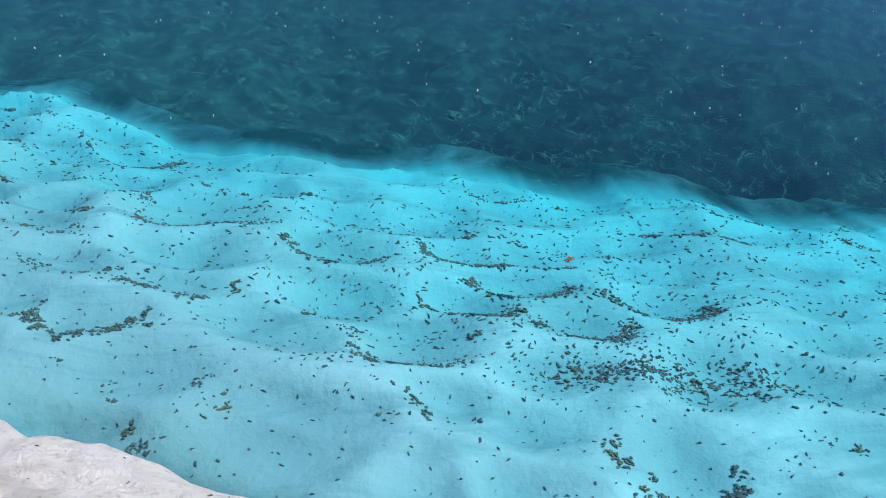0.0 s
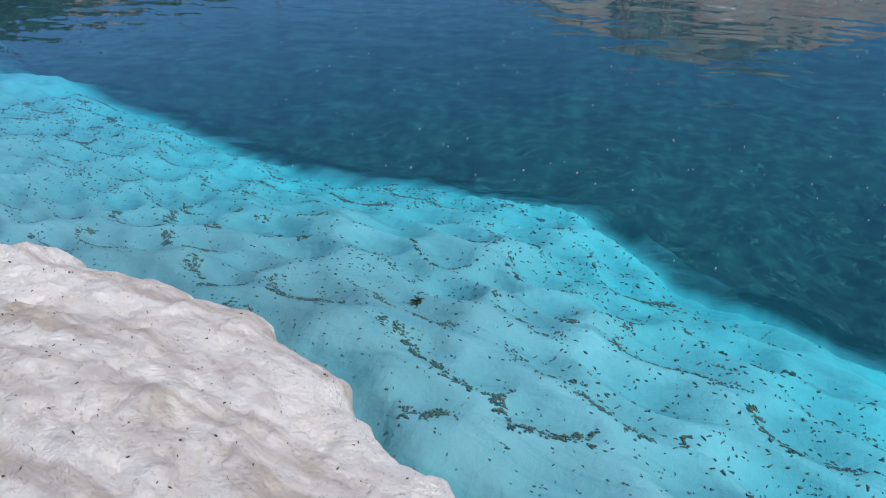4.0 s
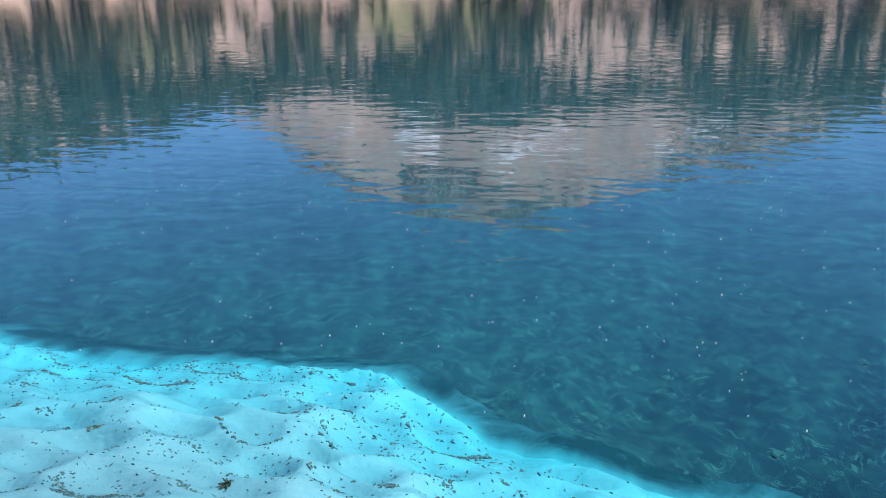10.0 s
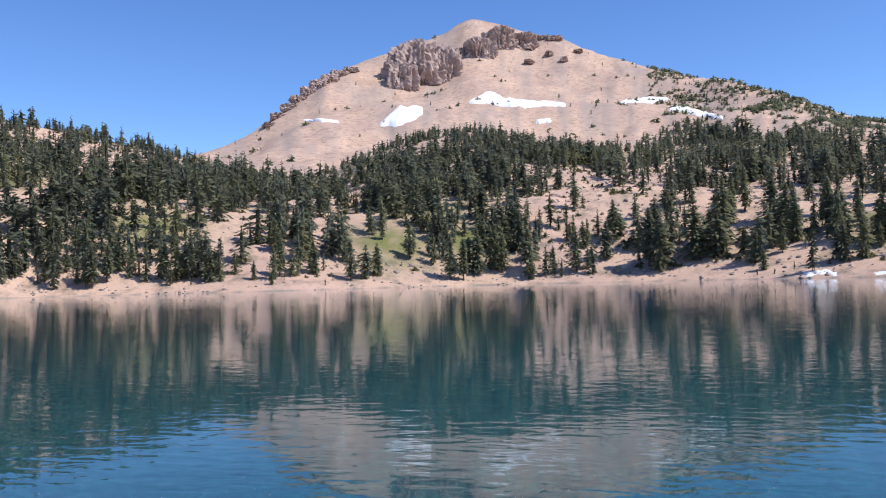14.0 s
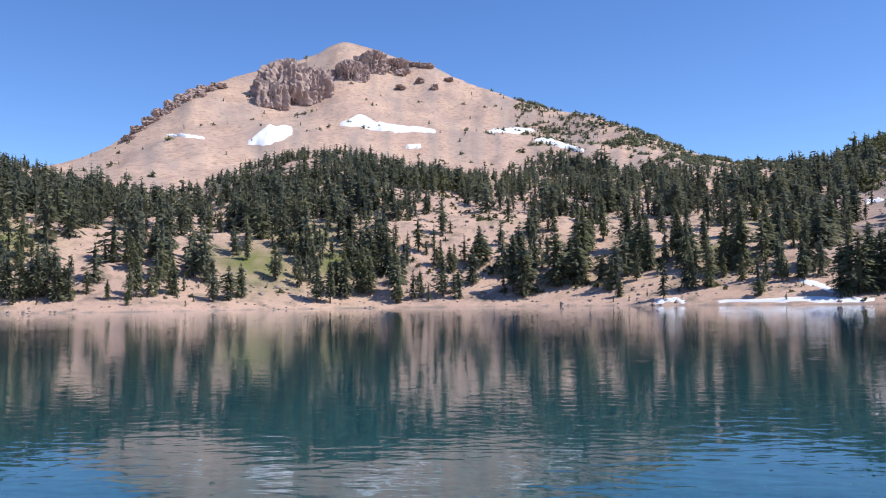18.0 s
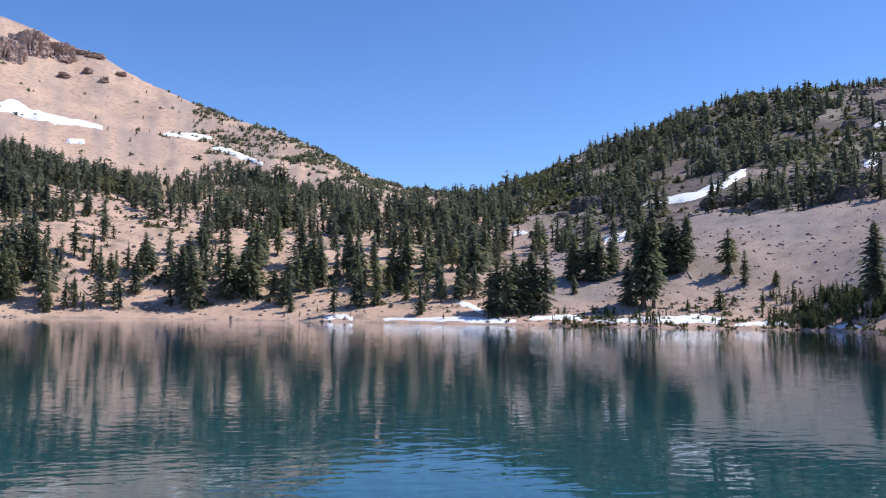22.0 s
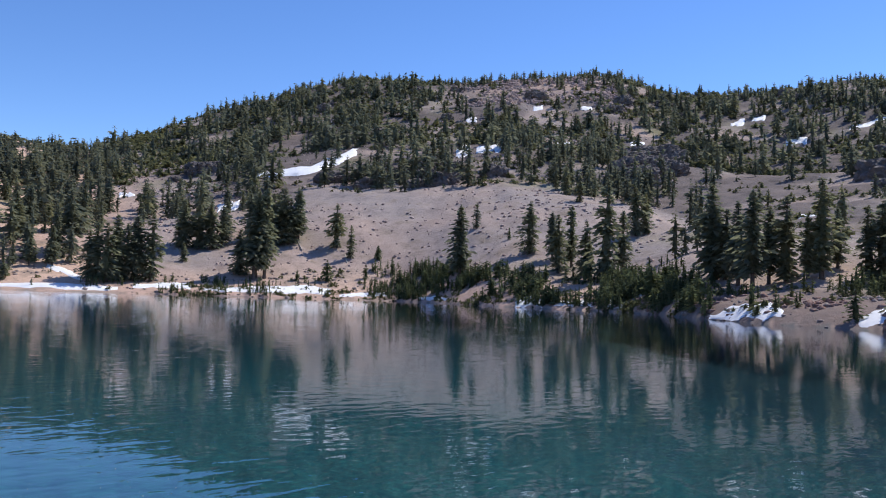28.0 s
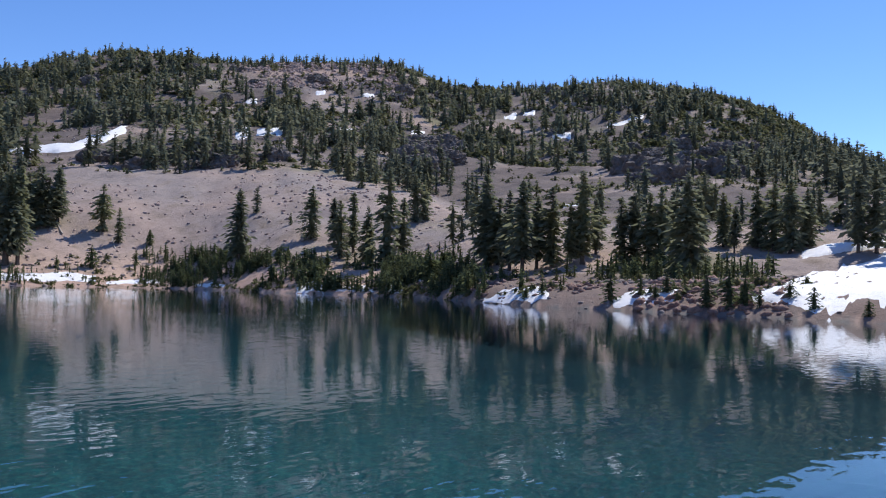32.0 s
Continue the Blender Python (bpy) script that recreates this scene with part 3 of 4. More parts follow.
def litter_clumps():
    rnd, rg = random.Random(15), np.random.default_rng(15)
    x = rg.uniform(-5.5, 4, 60000)
    w = rg.uniform(0.06, 0.95, 60000)
    y = rim_y(x) * (1 - w) + edge_y(x) * w
    cup, across, own = hollows(x, y)
    ok = np.nonzero(rg.random(60000) < np.exp(-((cup - 0.42) / 0.09) ** 2) * (across < 0.1) * np.clip(2 * own - 0.6, 0.04, 1) * (0.35 + 0.65 * (w < 0.6)))[0][:285]
    heap = [(1.05 + 0.17 * k + rnd.gauss(0, 0.05), 2.40 - 0.02 * k + rnd.gauss(0, 0.04)) for k in range(7)]
    for k, (cx, cy) in enumerate(heap + [(float(x[i]), float(y[i])) for i in ok]):
        t, long = rnd.gauss(-0.2, 0.4), 0.085 if k < 7 else rnd.triangular(0.010, 0.048, 0.016)
        V, F, rise = [], [], []
        for i in range(int(5 + long * 200)):
            u, v = rnd.gauss(0, long * 0.62), rnd.gauss(0, 0.010 + 0.26 * long) + 2.0 * rnd.uniform(-0.2, 1) * long * long
            px, py = cx + u * math.cos(t) - v * math.sin(t), cy + u * math.sin(t) + v * math.cos(t)
            ln, wd, a = rnd.uniform(0.012, 0.034), rnd.uniform(0.006, 0.016), rnd.gauss(t, 0.8)
            m, q, top = rnd.randint(5, 7), len(V), rnd.uniform(0.003, 0.012)
            for ring in (top, -0.012):
                for j in range(m):
                    g = 6.283 * j / m
                    e = 0.5 * rnd.uniform(0.45, 1.2) if ring > 0 else 0.5
                    du, dv = ln * e * math.cos(g), wd * e * math.sin(g)
                    V.append((px + du * math.cos(a) - dv * math.sin(a), py + du * math.sin(a) + dv * math.cos(a)))
                    rise.append(ring)
            F.append(tuple(range(q, q + m)))
            if q:
                F.append((q + m, last + m, last + m + 1))
            last = q
            F += [(q + m + j, q + m + (j + 1) % m, q + (j + 1) % m, q + j) for j in range(m)]
        A = np.array(V)
        Z = shelf_z(A[:, 0], A[:, 1]) + np.array(rise)
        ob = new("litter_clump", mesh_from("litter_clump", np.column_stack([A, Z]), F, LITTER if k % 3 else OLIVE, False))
        tagged(ob, "dark clump of sodden needles and bark on drowned snow", "litter clump", "clumps of sunken litter")


litter_clumps()


def bank_litter():
    rnd = random.Random(6)
    P = []
    for k in range(900):
        x = rnd.uniform(-6, 0.3)
        back = rnd.uniform(0.03, 2.2)
        y = float(rim_y(x)) - back
        ln = rnd.triangular(0.003, 0.020, 0.005)
        P.append((x, y, float(bank_z(np.array(x), np.array(back))) + 0.002, ln, ln * rnd.uniform(0.1, 0.4), rnd.uniform(0, 6.3)))
    return flakes("needle_litter", P, DRY, "dry brown needles scattered on old snow", "litter")


bank_litter()


# ---- conifers ----
def fronds(rnd, h, base, radius, whorls, per, full=1.0, tufts=3):
    """Verts and faces of a ragged crown: branches in loose whorls that carry small tufts of needles."""
    V, F = [], []
    lean = (rnd.uniform(-0.02, 0.02), rnd.uniform(-0.02, 0.02))
    column, side0, lop = rnd.uniform(0.6, 1.15), rnd.uniform(0, 6.28), rnd.uniform(0.05, 0.35)
    beat, phase, bare = rnd.uniform(9, 22), rnd.uniform(0, 6.28), rnd.uniform(0.04, 0.2)
    size = radius * full * (0.30 if tufts > 2 else 0.44)
    sector = [rnd.uniform(0.65, 1.2) for k in range(24)]

    def tuft(c, d, w):
        up = rnd.uniform(-0.9, 0.9)
        n = math.hypot(d[0], d[1]) + 1e-6
        sx, sy, sz = -d[1] / n * (1 - abs(up) * 0.5), d[0] / n * (1 - abs(up) * 0.5), up
        k, half = len(V), w * rnd.uniform(0.32, 0.55)
        for along, side in ((-0.7, 0), (rnd.uniform(-0.1, 0.4), 1), (1.0, 0), (rnd.uniform(-0.1, 0.4), -1)):
            V.append((c[0] + d[0] * along * w + sx * side * half, c[1] + d[1] * along * w + sy * side * half, c[2] + d[2] * along * w + sz * side * half))
        F.extend(((k, k + 1, k + 2), (k, k + 2, k + 3)))
    for i in range(whorls):
        f = (i + rnd.random() * 0.7) / whorls
        if 0.1 < f < 0.9 and rnd.random() < bare:
            continue
        z = base + (h - base) * f
        spire, post = (1 - f) ** 0.8, min(1.0, 1.7 * (1 - f)) ** 0.85
        reach = 1.08 * radius * (spire + (post - spire) * column) * (0.55 + 0.45 * min(1, f / 0.28)) * rnd.uniform(0.8, 1.12) * (0.92 + 0.13 * math.sin(beat * f + phase)) + 0.008 * h
        start = rnd.uniform(0, 6.28)
        n = per if f < 0.75 else max(3, per - 2)
        for j in range(n):
            a = start + 6.28 * j / n + rnd.uniform(-0.4, 0.4)
            L = reach * rnd.uniform(0.6, 1.15) * (1 + lop * math.cos(a - side0)) * sector[int(6 * f) % 6 * 4 + int(a / 1.571) % 4]
            ca, sa, tilt = math.cos(a), math.sin(a), 0.55 * f - 0.30 + rnd.uniform(-0.2, 0.2)
            zb = z + rnd.uniform(-0.6, 0.4) * (h - base) / whorls
            for t in range(tufts):
                q = (t + rnd.uniform(0.5, 1.1)) / tufts
                bend = tilt - 0.35 * q
                c = (q * L * ca + lean[0] * z + rnd.gauss(0, 0.10) * size, q * L * sa + lean[1] * z + rnd.gauss(0, 0.10) * size, zb + q * L * (tilt - 0.17 * q) + rnd.gauss(0, 0.25) * size)
                tuft(c, (ca, sa, bend), size * rnd.uniform(0.65, 1.25) * (0.28 + 0.72 * min(1, L / (0.6 * radius))))
    for i in range(4 if tufts > 2 else 1):
        tuft((lean[0] * h, lean[1] * h, h * (0.88 + 0.026 * i)), (rnd.gauss(0, 0.12), rnd.gauss(0, 0.12), 1.0), size * 0.40)
    k = len(V)
    for f, g in ((0.04, 0.20), (0.3, 0.30), (0.65, 0.2)):
        for j in range(5):
            q = radius * g * rnd.uniform(0.6, 1.25)
            V.append((q * math.cos(j * 1.2566) + lean[0] * h * f, q * math.sin(j * 1.2566) + lean[1] * h * f, base + (h - base) * (f + rnd.uniform(-0.05, 0.05))))
    V.append((lean[0] * h, lean[1] * h, base + (h - base) * 0.90))
    for j in range(5):
        i = (j + 1) % 5
        F += [(k + j, k + i, k + 5 + i), (k + j, k + 5 + i, k + 5 + j), (k + 5 + j, k + 5 + i, k + 10 + i), (k + 5 + j, k + 10 + i, k + 10 + j), (k + 10 + j, k + 10 + i, k + 15)]
    return V, F


def trunk_bm(rnd, h):
    bm = bmesh.new()
    rows_, n = [], 7
    r0 = 0.018 * h + 0.05
    lx, ly = rnd.uniform(-0.012, 0.012) * h, rnd.uniform(-0.012, 0.012) * h
    for f in (-0.06, 0.0, 0.03, 0.15, 0.4, 0.7, 0.97):
        rr = r0 * (1 - max(f, 0)) ** 0.9 * (1.35 if f <= 0 else 1.0) + 0.01
        rows_.append([bm.verts.new((rr * math.cos(6.283 * k / n) + lx * max(f, 0) ** 2, rr * math.sin(6.283 * k / n) + ly * max(f, 0) ** 2, f * h)) for k in range(n)])
    for a, b in zip(rows_, rows_[1:]):
        for k in range(n):
            bm.faces.new((a[k], a[(k + 1) % n], b[(k + 1) % n], b[k]))
    bm.faces.new(rows_[-1])
    return bm


def conifer(seed, h, base, radius, whorls, per, mat=None):
    rnd = random.Random(seed)
    ob = new("conifer")
    part("trunk", trunk_bm(rnd, h), BARK, ob)
    V, F = fronds(rnd, h, base * h, radius, whorls, per, 1.0, 4)
    crown = new("crown", mesh_from("crown", V, F, mat or NEEDLES, False))
    crown.parent = ob
    crown.data.attributes.new("tone", "FLOAT", "POINT").data.foreach_set("value", np.full(len(V), 0.75, np.float32))
    return ob


def far_template(seed, whorls, per, girth, tufts=2, low=0.05):
    """A ragged conifer of unit height."""
    rnd = random.Random(seed)
    V, F = fronds(rnd, 1.0, rnd.uniform(0.4, 1.6) * low, girth, whorls, per, 1.15, tufts)
    V = [(x, y, z) if z < 1.02 else (x, y, 1.02) for x, y, z in V]
    k = len(V)
    V += [(0.02, 0, -0.08), (-0.01, 0.017, -0.08), (-0.01, -0.017, -0.08), (0, 0, 0.95)]
    F += [(k, k + 1, k + 3), (k + 1, k + 2, k + 3), (k + 2, k, k + 3)]
    return np.array(V), np.array(F)


def joined(name, templates, places, mat, label, category):
    """places: x, y, z, height, girth."""
    rnd = random.Random(77)
    VV, FF, tones, off = [], [], [], 0
    for x, y, z, h, g in places:
        V, F = rnd.choice(templates)
        a = rnd.uniform(0, 6.28)
        c, s = math.cos(a), math.sin(a)
        P = np.stack([(V[:, 0] * c - V[:, 1] * s) * h * g + x, (V[:, 0] * s + V[:, 1] * c) * h * g + y, V[:, 2] * h + z], -1)
        VV.append(P)
        tones.append(np.full(len(V), rnd.random()))
        FF.append(F + off)
        off += len(V)
    V, F = np.concatenate(VV), np.concatenate(FF)
    me = bpy.data.meshes.new(name)
    me.vertices.add(len(V))
    me.vertices.foreach_set("co", V.astype(np.float32).ravel())
    me.loops.add(F.size)
    me.loops.foreach_set("vertex_index", F.astype(np.int32).ravel())
    me.polygons.add(len(F))
    me.polygons.foreach_set("loop_start", np.arange(0, F.size, 3, dtype=np.int32))
    me.materials.append(mat)
    me.update(calc_edges=True)
    me.attributes.new("tone", "FLOAT", "POINT").data.foreach_set("value", np.concatenate(tones).astype(np.float32))
    return tagged(new(name, me), label, category, kind="stuff")


# standing trees that can be told apart: x, y and height
SCREE_TREES = [(137.0, 213.3, 28.5), (134.7, 214.7, 27.4), (158.1, 235.3, 20.8), (162.7, 234.0, 19.2), (156.1, 238.5, 18.2), (170.8, 222.5, 15.9), (169.0,
    212.5, 11.6), (176.0, 206.8, 4.4), (165.4, 159.1, 22.6), (201.4, 186.5, 9.2), (185.1, 150.4, 16.4), (193.9, 165.6, 4.0), (183.3, 140.6, 14.7),
    (180.4, 132.0, 17.6), (172.3, 130.3, 16.0), (172.0, 115.2, 25.6), (174.1, 122.8, 15.1), (179.0, 115.4, 16.7), (217.8, 135.5, 16.6), (221.7, 134.8,
    13.4), (253.4, 182.1, 10.4), (267.6, 185.3, 8.8)]
POINT_TREES = [(148.5, 75.3, 19.4), (136.6, 62.0, 18.4), (143.7, 67.9, 16.3), (144.2, 59.4, 15.9), (144.5, 62.6, 14.7), (143.5, 53.1, 18.0), (152.8, 53.8,
    11.5), (147.2, 47.0, 13.0), (147.8, 44.9, 14.5), (144.8, 39.1, 14.4), (161.3, 41.1, 12.1), (145.8, 41.3, 13.6), (152.3, 33.8, 12.2), (163.4, 32.1,
    11.1), (164.5, 26.0, 12.7), (161.9, 22.8, 13.1), (159.3, 19.6, 14.2), (164.1, 17.2, 11.6), (200.1, 18.6, 9.9), (152.8, 8.3, 14.0), (152.9, 5.6,
    14.9), (157.9, 29.0, 9.2), (151.9, 35.6, 10.7), (148.2, 72.6, 14.1), (142.7, 55.1, 11.2)]
SHORE_TREES = [(102.5, 34.1, 4.0), (95.8, 18.1, 4.8), (96.1, 16.4, 3.8), (94.9, 14.7, 2.2), (96.8, 11.9, 2.4), (92.6, 9.1, 2.6), (88.4, 3.9, 2.0), (101.2,
    27.9, 2.1), (108.2, 48.4, 1.9), (96.8, 20.8, 4.1), (107.7, 45.7, 2.7), (103.0, 27.0, 2.7), (162.5, 196.5, 4.8), (151.3, 201.5, 7.1), (143.3,
    205.4, 3.6), (152.3, 135.7, 5.1), (154.7, 130.7, 5.4), (146.9, 87.6, 6.9)]
BAY_TREES = [(-8.7, 311.9, 15.2), (3.5, 289.5, 21.0), (7.0, 284.9, 21.4), (11.6, 301.3, 18.3), (18.2, 288.9, 22.3), (28.5, 295.6, 24.7), (38.9, 321.7,
    17.8), (47.8, 291.6, 20.6), (50.0, 286.7, 16.6), (57.9, 259.1, 12.9), (61.6, 292.1, 18.0), (70.7, 294.6, 14.1), (76.4, 269.9, 20.0), (71.3, 269.7,
    15.8), (82.0, 249.4, 8.7), (87.8, 250.6, 7.4), (34.8, 275.3, 9.6), (37.1, 267.4, 7.1), (53.7, 281.4, 7.7), (97.2, 259.9, 19.9), (92.5, 258.4,
    16.0), (110.1, 283.9, 18.6), (93.1, 229.3, 17.6), (97.9, 227.3, 19.4)]
GULLY_TREES = [(102.6, 225.2, 19.5), (106.2, 223.6, 19.5), (94.4, 225.6, 17.1), (131.2, 253.0, 17.2), (135.1, 250.9, 15.5), (137.9, 247.7, 16.3), (124.9,
    241.0, 6.6), (133.5, 213.7, 24.6), (153.3, 249.1, 17.0), (159.8, 241.4, 17.4), (163.9, 235.0, 16.9), (159.8, 234.2, 16.2), (175.0, 205.6, 5.2),
    (72.0, 238.4, 6.1), (46.1, 308.6, 18.7), (34.9, 326.6, 12.9), (86.5, 277.8, 15.9), (93.2, 285.2, 16.3)]
WEST_TREES = [(-181.3, 237.1, 10.5), (-177.9, 237.8, 8.7), (-153.8, 245.2, 13.7), (-150.0, 247.6, 9.1), (-167.4, 247.2, 8.8), (-175.1, 245.5, 10.1),
    (-191.9, 234.5, 6.0), (-144.7, 250.7, 5.3), (-188.4, 241.1, 10.5), (-123.4, 248.6, 6.9), (-115.0, 244.3, 4.3), (-110.7, 265.9, 4.9), (-94.5,
    262.5, 14.2), (-90.9, 267.0, 12.0), (-88.5, 272.5, 12.1), (-64.3, 280.7, 16.9), (-59.9, 281.7, 15.2), (-56.1, 288.6, 17.4), (-50.6, 292.7, 18.1),
    (-36.4, 284.2, 8.1), (-26.0, 285.3, 6.4), (-30.5, 300.0, 4.4), (-19.8, 306.9, 10.8), (-8.7, 310.4, 14.6), (-81.6, 290.3, 14.0), (-72.7, 289.5,
    12.1)]

BIG = [far_template(100 + k, 16, 5, g, 2, 0.09) for k, g in enumerate((0.15, 0.17, 0.19, 0.14, 0.18, 0.21, 0.16, 0.13, 0.2, 0.15))]
SMALL = [far_template(200 + k, 10, 4, g) for k, g in enumerate((0.22, 0.26, 0.31, 0.20, 0.28, 0.24))]
TINY = [far_template(250 + k, 9, 5, g) for k, g in enumerate((0.15, 0.19, 0.22, 0.17))]
BUSH = [far_template(300 + k, 4, 5, g) for k, g in enumerate((0.75, 0.9, 0.65))]

# open ground between the trees: bearing, height angle, half widths, how bare
OPEN = ((-1.3, 5.7, 5.4, 1.7, 0.97), (-1.2, 3.0, 2.4, 1.4, 0.75), (-15, 8.6, 2.8, 0.7, 0.55), (-23.8, 4.1, 0.9, 0.6, 0.9), (-16, 2.4, 2.0, 1.1, 0.55), (-41, 5.5, 3.0, 2.5, 0.55), (-24, 0.7, 3.6, 1.0, 0.75),
        (-21, 7.2, 3.2, 0.6, 0.75), (14.2, 7.1, 1.5, 0.7, 0.7), (7.6, 3.4, 1.7, 0.6, 0.9), (-33, 3.2, 1.6, 1.2, 0.6), (-36, 7.4, 1.8, 0.9, 0.5), (17.5, 4.2, 1.2, 0.9, 0.6), (20.5, 7.0, 1.0, 0.7, 0.7), (3.5, 2.0, 2.4, 1.2, 0.5),
        (51.5, 13.4, 6.2, 1.3, 0.93), (59.5, 9.0, 2.6, 1.1, 0.95), (76.5, 8.4, 3.8, 1.3, 0.95), (66, 7.6, 7.5, 1.7, 0.85), (36, 8.3, 4.5, 0.8, 0.8), (26.6, 6.9, 4.2, 2.1, 0.97), (31, 10.2, 2.5, 0.8, 0.5), (27, 9.9, 3.2, 1.1, 0.6), (44.5, 11.0, 3.0, 0.8, 0.6), (62, 11.6, 4.0, 0.7, 0.5), (80.5, 10.5, 2.5, 1.6, 0.6))


def cover(az, r, x, y, rs):
    """How thickly trees stand at these places, 0 to 1."""
    e = np.degrees(np.arctan2(ground_polar(az, r) - EYE[2], r))
    clump = 0.7 * fbm(x / 34, y / 34, 3, 51) + 0.6 * fbm(x / 13, y / 13, 2, 53)
    up = r - rs[2]
    west = 0.49 * np.where(up < 12, 0.3, np.where(up < 24, 0.7, 1.0))
    east = 0.80 * np.where(up < 16, 0.04, np.where(up < 60, 0.36, np.where(up < 110, 0.55, 1.0)))
    f = np.clip((az + 13) / 12, 0, 1)
    low = (west + (east - west) * f * f * (3 - 2 * f)) * (1 + 1.9 * clump)
    hill = np.where(r < rs[4] + 6, np.where((az < 34) & (up > 45), 0.05, 0.0), 0.74 + 1.9 * clump)
    point = np.where(r < rs[4], np.where(up > 35, 0.10, 0.0), np.where(r < rs[5] - 40, 0.10 + 0.5 * clump, 0.78 + 1.9 * clump))
    d = np.where(az < 20, low, np.where(az < 60, hill, point))
    for a, b, da, db, bare in OPEN:
        d = d * (1 - bare * np.exp(-(((az - a) / da) ** 2 + ((e - b) / db) ** 2) ** 2))
    return d


def plant():
    rg = np.random.default_rng(9)
    n = 15500
    az = rg.uniform(-68, 94, n)
    rs = [np.asarray(q) for q in rings(az)[0]]
    lo, hi = rs[2] + 6, rs[6] + 14
    r = np.sqrt(rg.uniform(lo * lo, hi * hi))
    x, y = r * np.sin(np.radians(az)), r * np.cos(np.radians(az))
    keep = rg.random(n) < cover(az, r, x, y, rs) * np.where(r > 470, 0.58, 0.9)
    X, Y, H, R_, A = [], [], [], [], []
    for k in np.nonzero(keep)[0]:
        for i in range(int(rg.choice((1, 1, 1, 2, 3))) if r[k] > rs[2][k] + 16 else 1):
            h = rg.triangular(4, 12.5, 20) * (0.62 if r[k] > rs[6][k] - 70 else 1.0) * (0.7 if i else 1.0)
            X.append(x[k] + (rg.normal(0, 3.0) if i else 0)), Y.append(y[k] + (rg.normal(0, 3.0) if i else 0)), H.append(h), R_.append(r[k]), A.append(az[k])
    Z = ground(np.array(X), np.array(Y)) - 0.25
    groups = ([], [], [])
    for px, py, pz, h, q, a in zip(X, Y, Z, H, R_, A):
        groups[0 if q < 318 and a < 60 or q < 190 else 1 if q < 470 else 2].append((px, py, float(pz), h, rg.uniform(0.75, 1.3)))
    return groups


near, mid, far = plant()
CLEARINGS = ((31.6, 7.45, 7.65), (33.3, 7.6, 8.0), (35.0, 7.7, 8.3), (36.9, 8.5, 9.1), (38.8, 9.35, 9.95), (46.1, 9.5, 10.4), (47.9, 9.9, 10.4), (46.6, 11.9, 12.3), (51.2, 12.8, 13.1), (54.5, 12.8, 13.1), (64.5, 11.5, 12.0),
             (65.8, 11.8, 12.2), (68.1, 10.2, 10.7), (71.8, 11.0, 11.3), (73.2, 11.4, 11.8), (58.1, 10.4, 10.7), (53.0, 10.5, 10.7), (30.1, 5.1, 5.8), (23.7, 5.6, 5.9))


def cleared(group, keep=0.4):
    """Leaves out most of the trees that stand before an open patch of snow."""
    rnd, out = random.Random(3), []
    for g in group:
        a, r = math.degrees(math.atan2(g[0], g[1])), math.hypot(g[0], g[1])
        low, top = (math.degrees(math.atan2(g[2] + q - EYE[2], r)) for q in (0, g[3]))
        if any(abs(a - c) < 1.0 and low < e1 and top > e0 + 0.1 for c, e0, e1 in CLEARINGS) and rnd.random() > keep:
            continue
        out.append(g)
    return out


near, mid, far = cleared(near), cleared(mid), cleared(far)


def knoll_grove():
    """A small stand on the knoll before the mountain's flank."""
    rnd = random.Random(48)
    out = []
    for k in range(75):
        a = rnd.gauss(3.6, 1.5)
        x, y, z = spot(a, rnd.uniform(8.5, 9.9 - 0.35 * abs(a - 3.4)))
        out.append((x, y, z - 0.4, rnd.uniform(9, 19), rnd.uniform(0.9, 1.4)))
    return out


far = far + knoll_grove()
KINDS = [conifer(400 + k, h, b, w, n, p) for k, (h, b, w, n, p) in enumerate([(16, 0.08, 2.6, 38, 8), (18, 0.14, 2.7, 42, 8), (15, 0.06, 2.9, 34, 8), (13, 0.05, 2.3, 30, 8), (19, 0.2, 3.1, 40, 8), (12, 0.07, 2.7, 28, 8), (17, 0.12, 2.4, 38, 8), (14, 0.1, 2.8, 30, 8)])]
YOUNG = [conifer(420 + k, h, 0.02, w, n, 7, SAPLING) for k, (h, w, n) in enumerate([(4.0, 0.85, 20), (3.0, 0.8, 16)])]
seen = {}


def stand(kinds, x, y, h, girth, turn, label, group):
    kind = kinds[int(turn * 7) % len(kinds)]
    first = kind.name not in seen
    tall = seen.setdefault(kind.name, max(v.co.z for v in kind.children[0].data.vertices) / 0.97)
    s = h / tall
    m = pose(x, y, float(ground(x, y)) - 0.15, 0, 0, turn) @ Matrix.Diagonal((s * girth, s * girth, s, 1))
    if first:
        kind.matrix_basis = m
        ob = kind
    else:
        ob = copy_thing(kind, pose(0, 0, 0))
        ob.matrix_basis = m
    return tagged(ob, label, "tree", group)


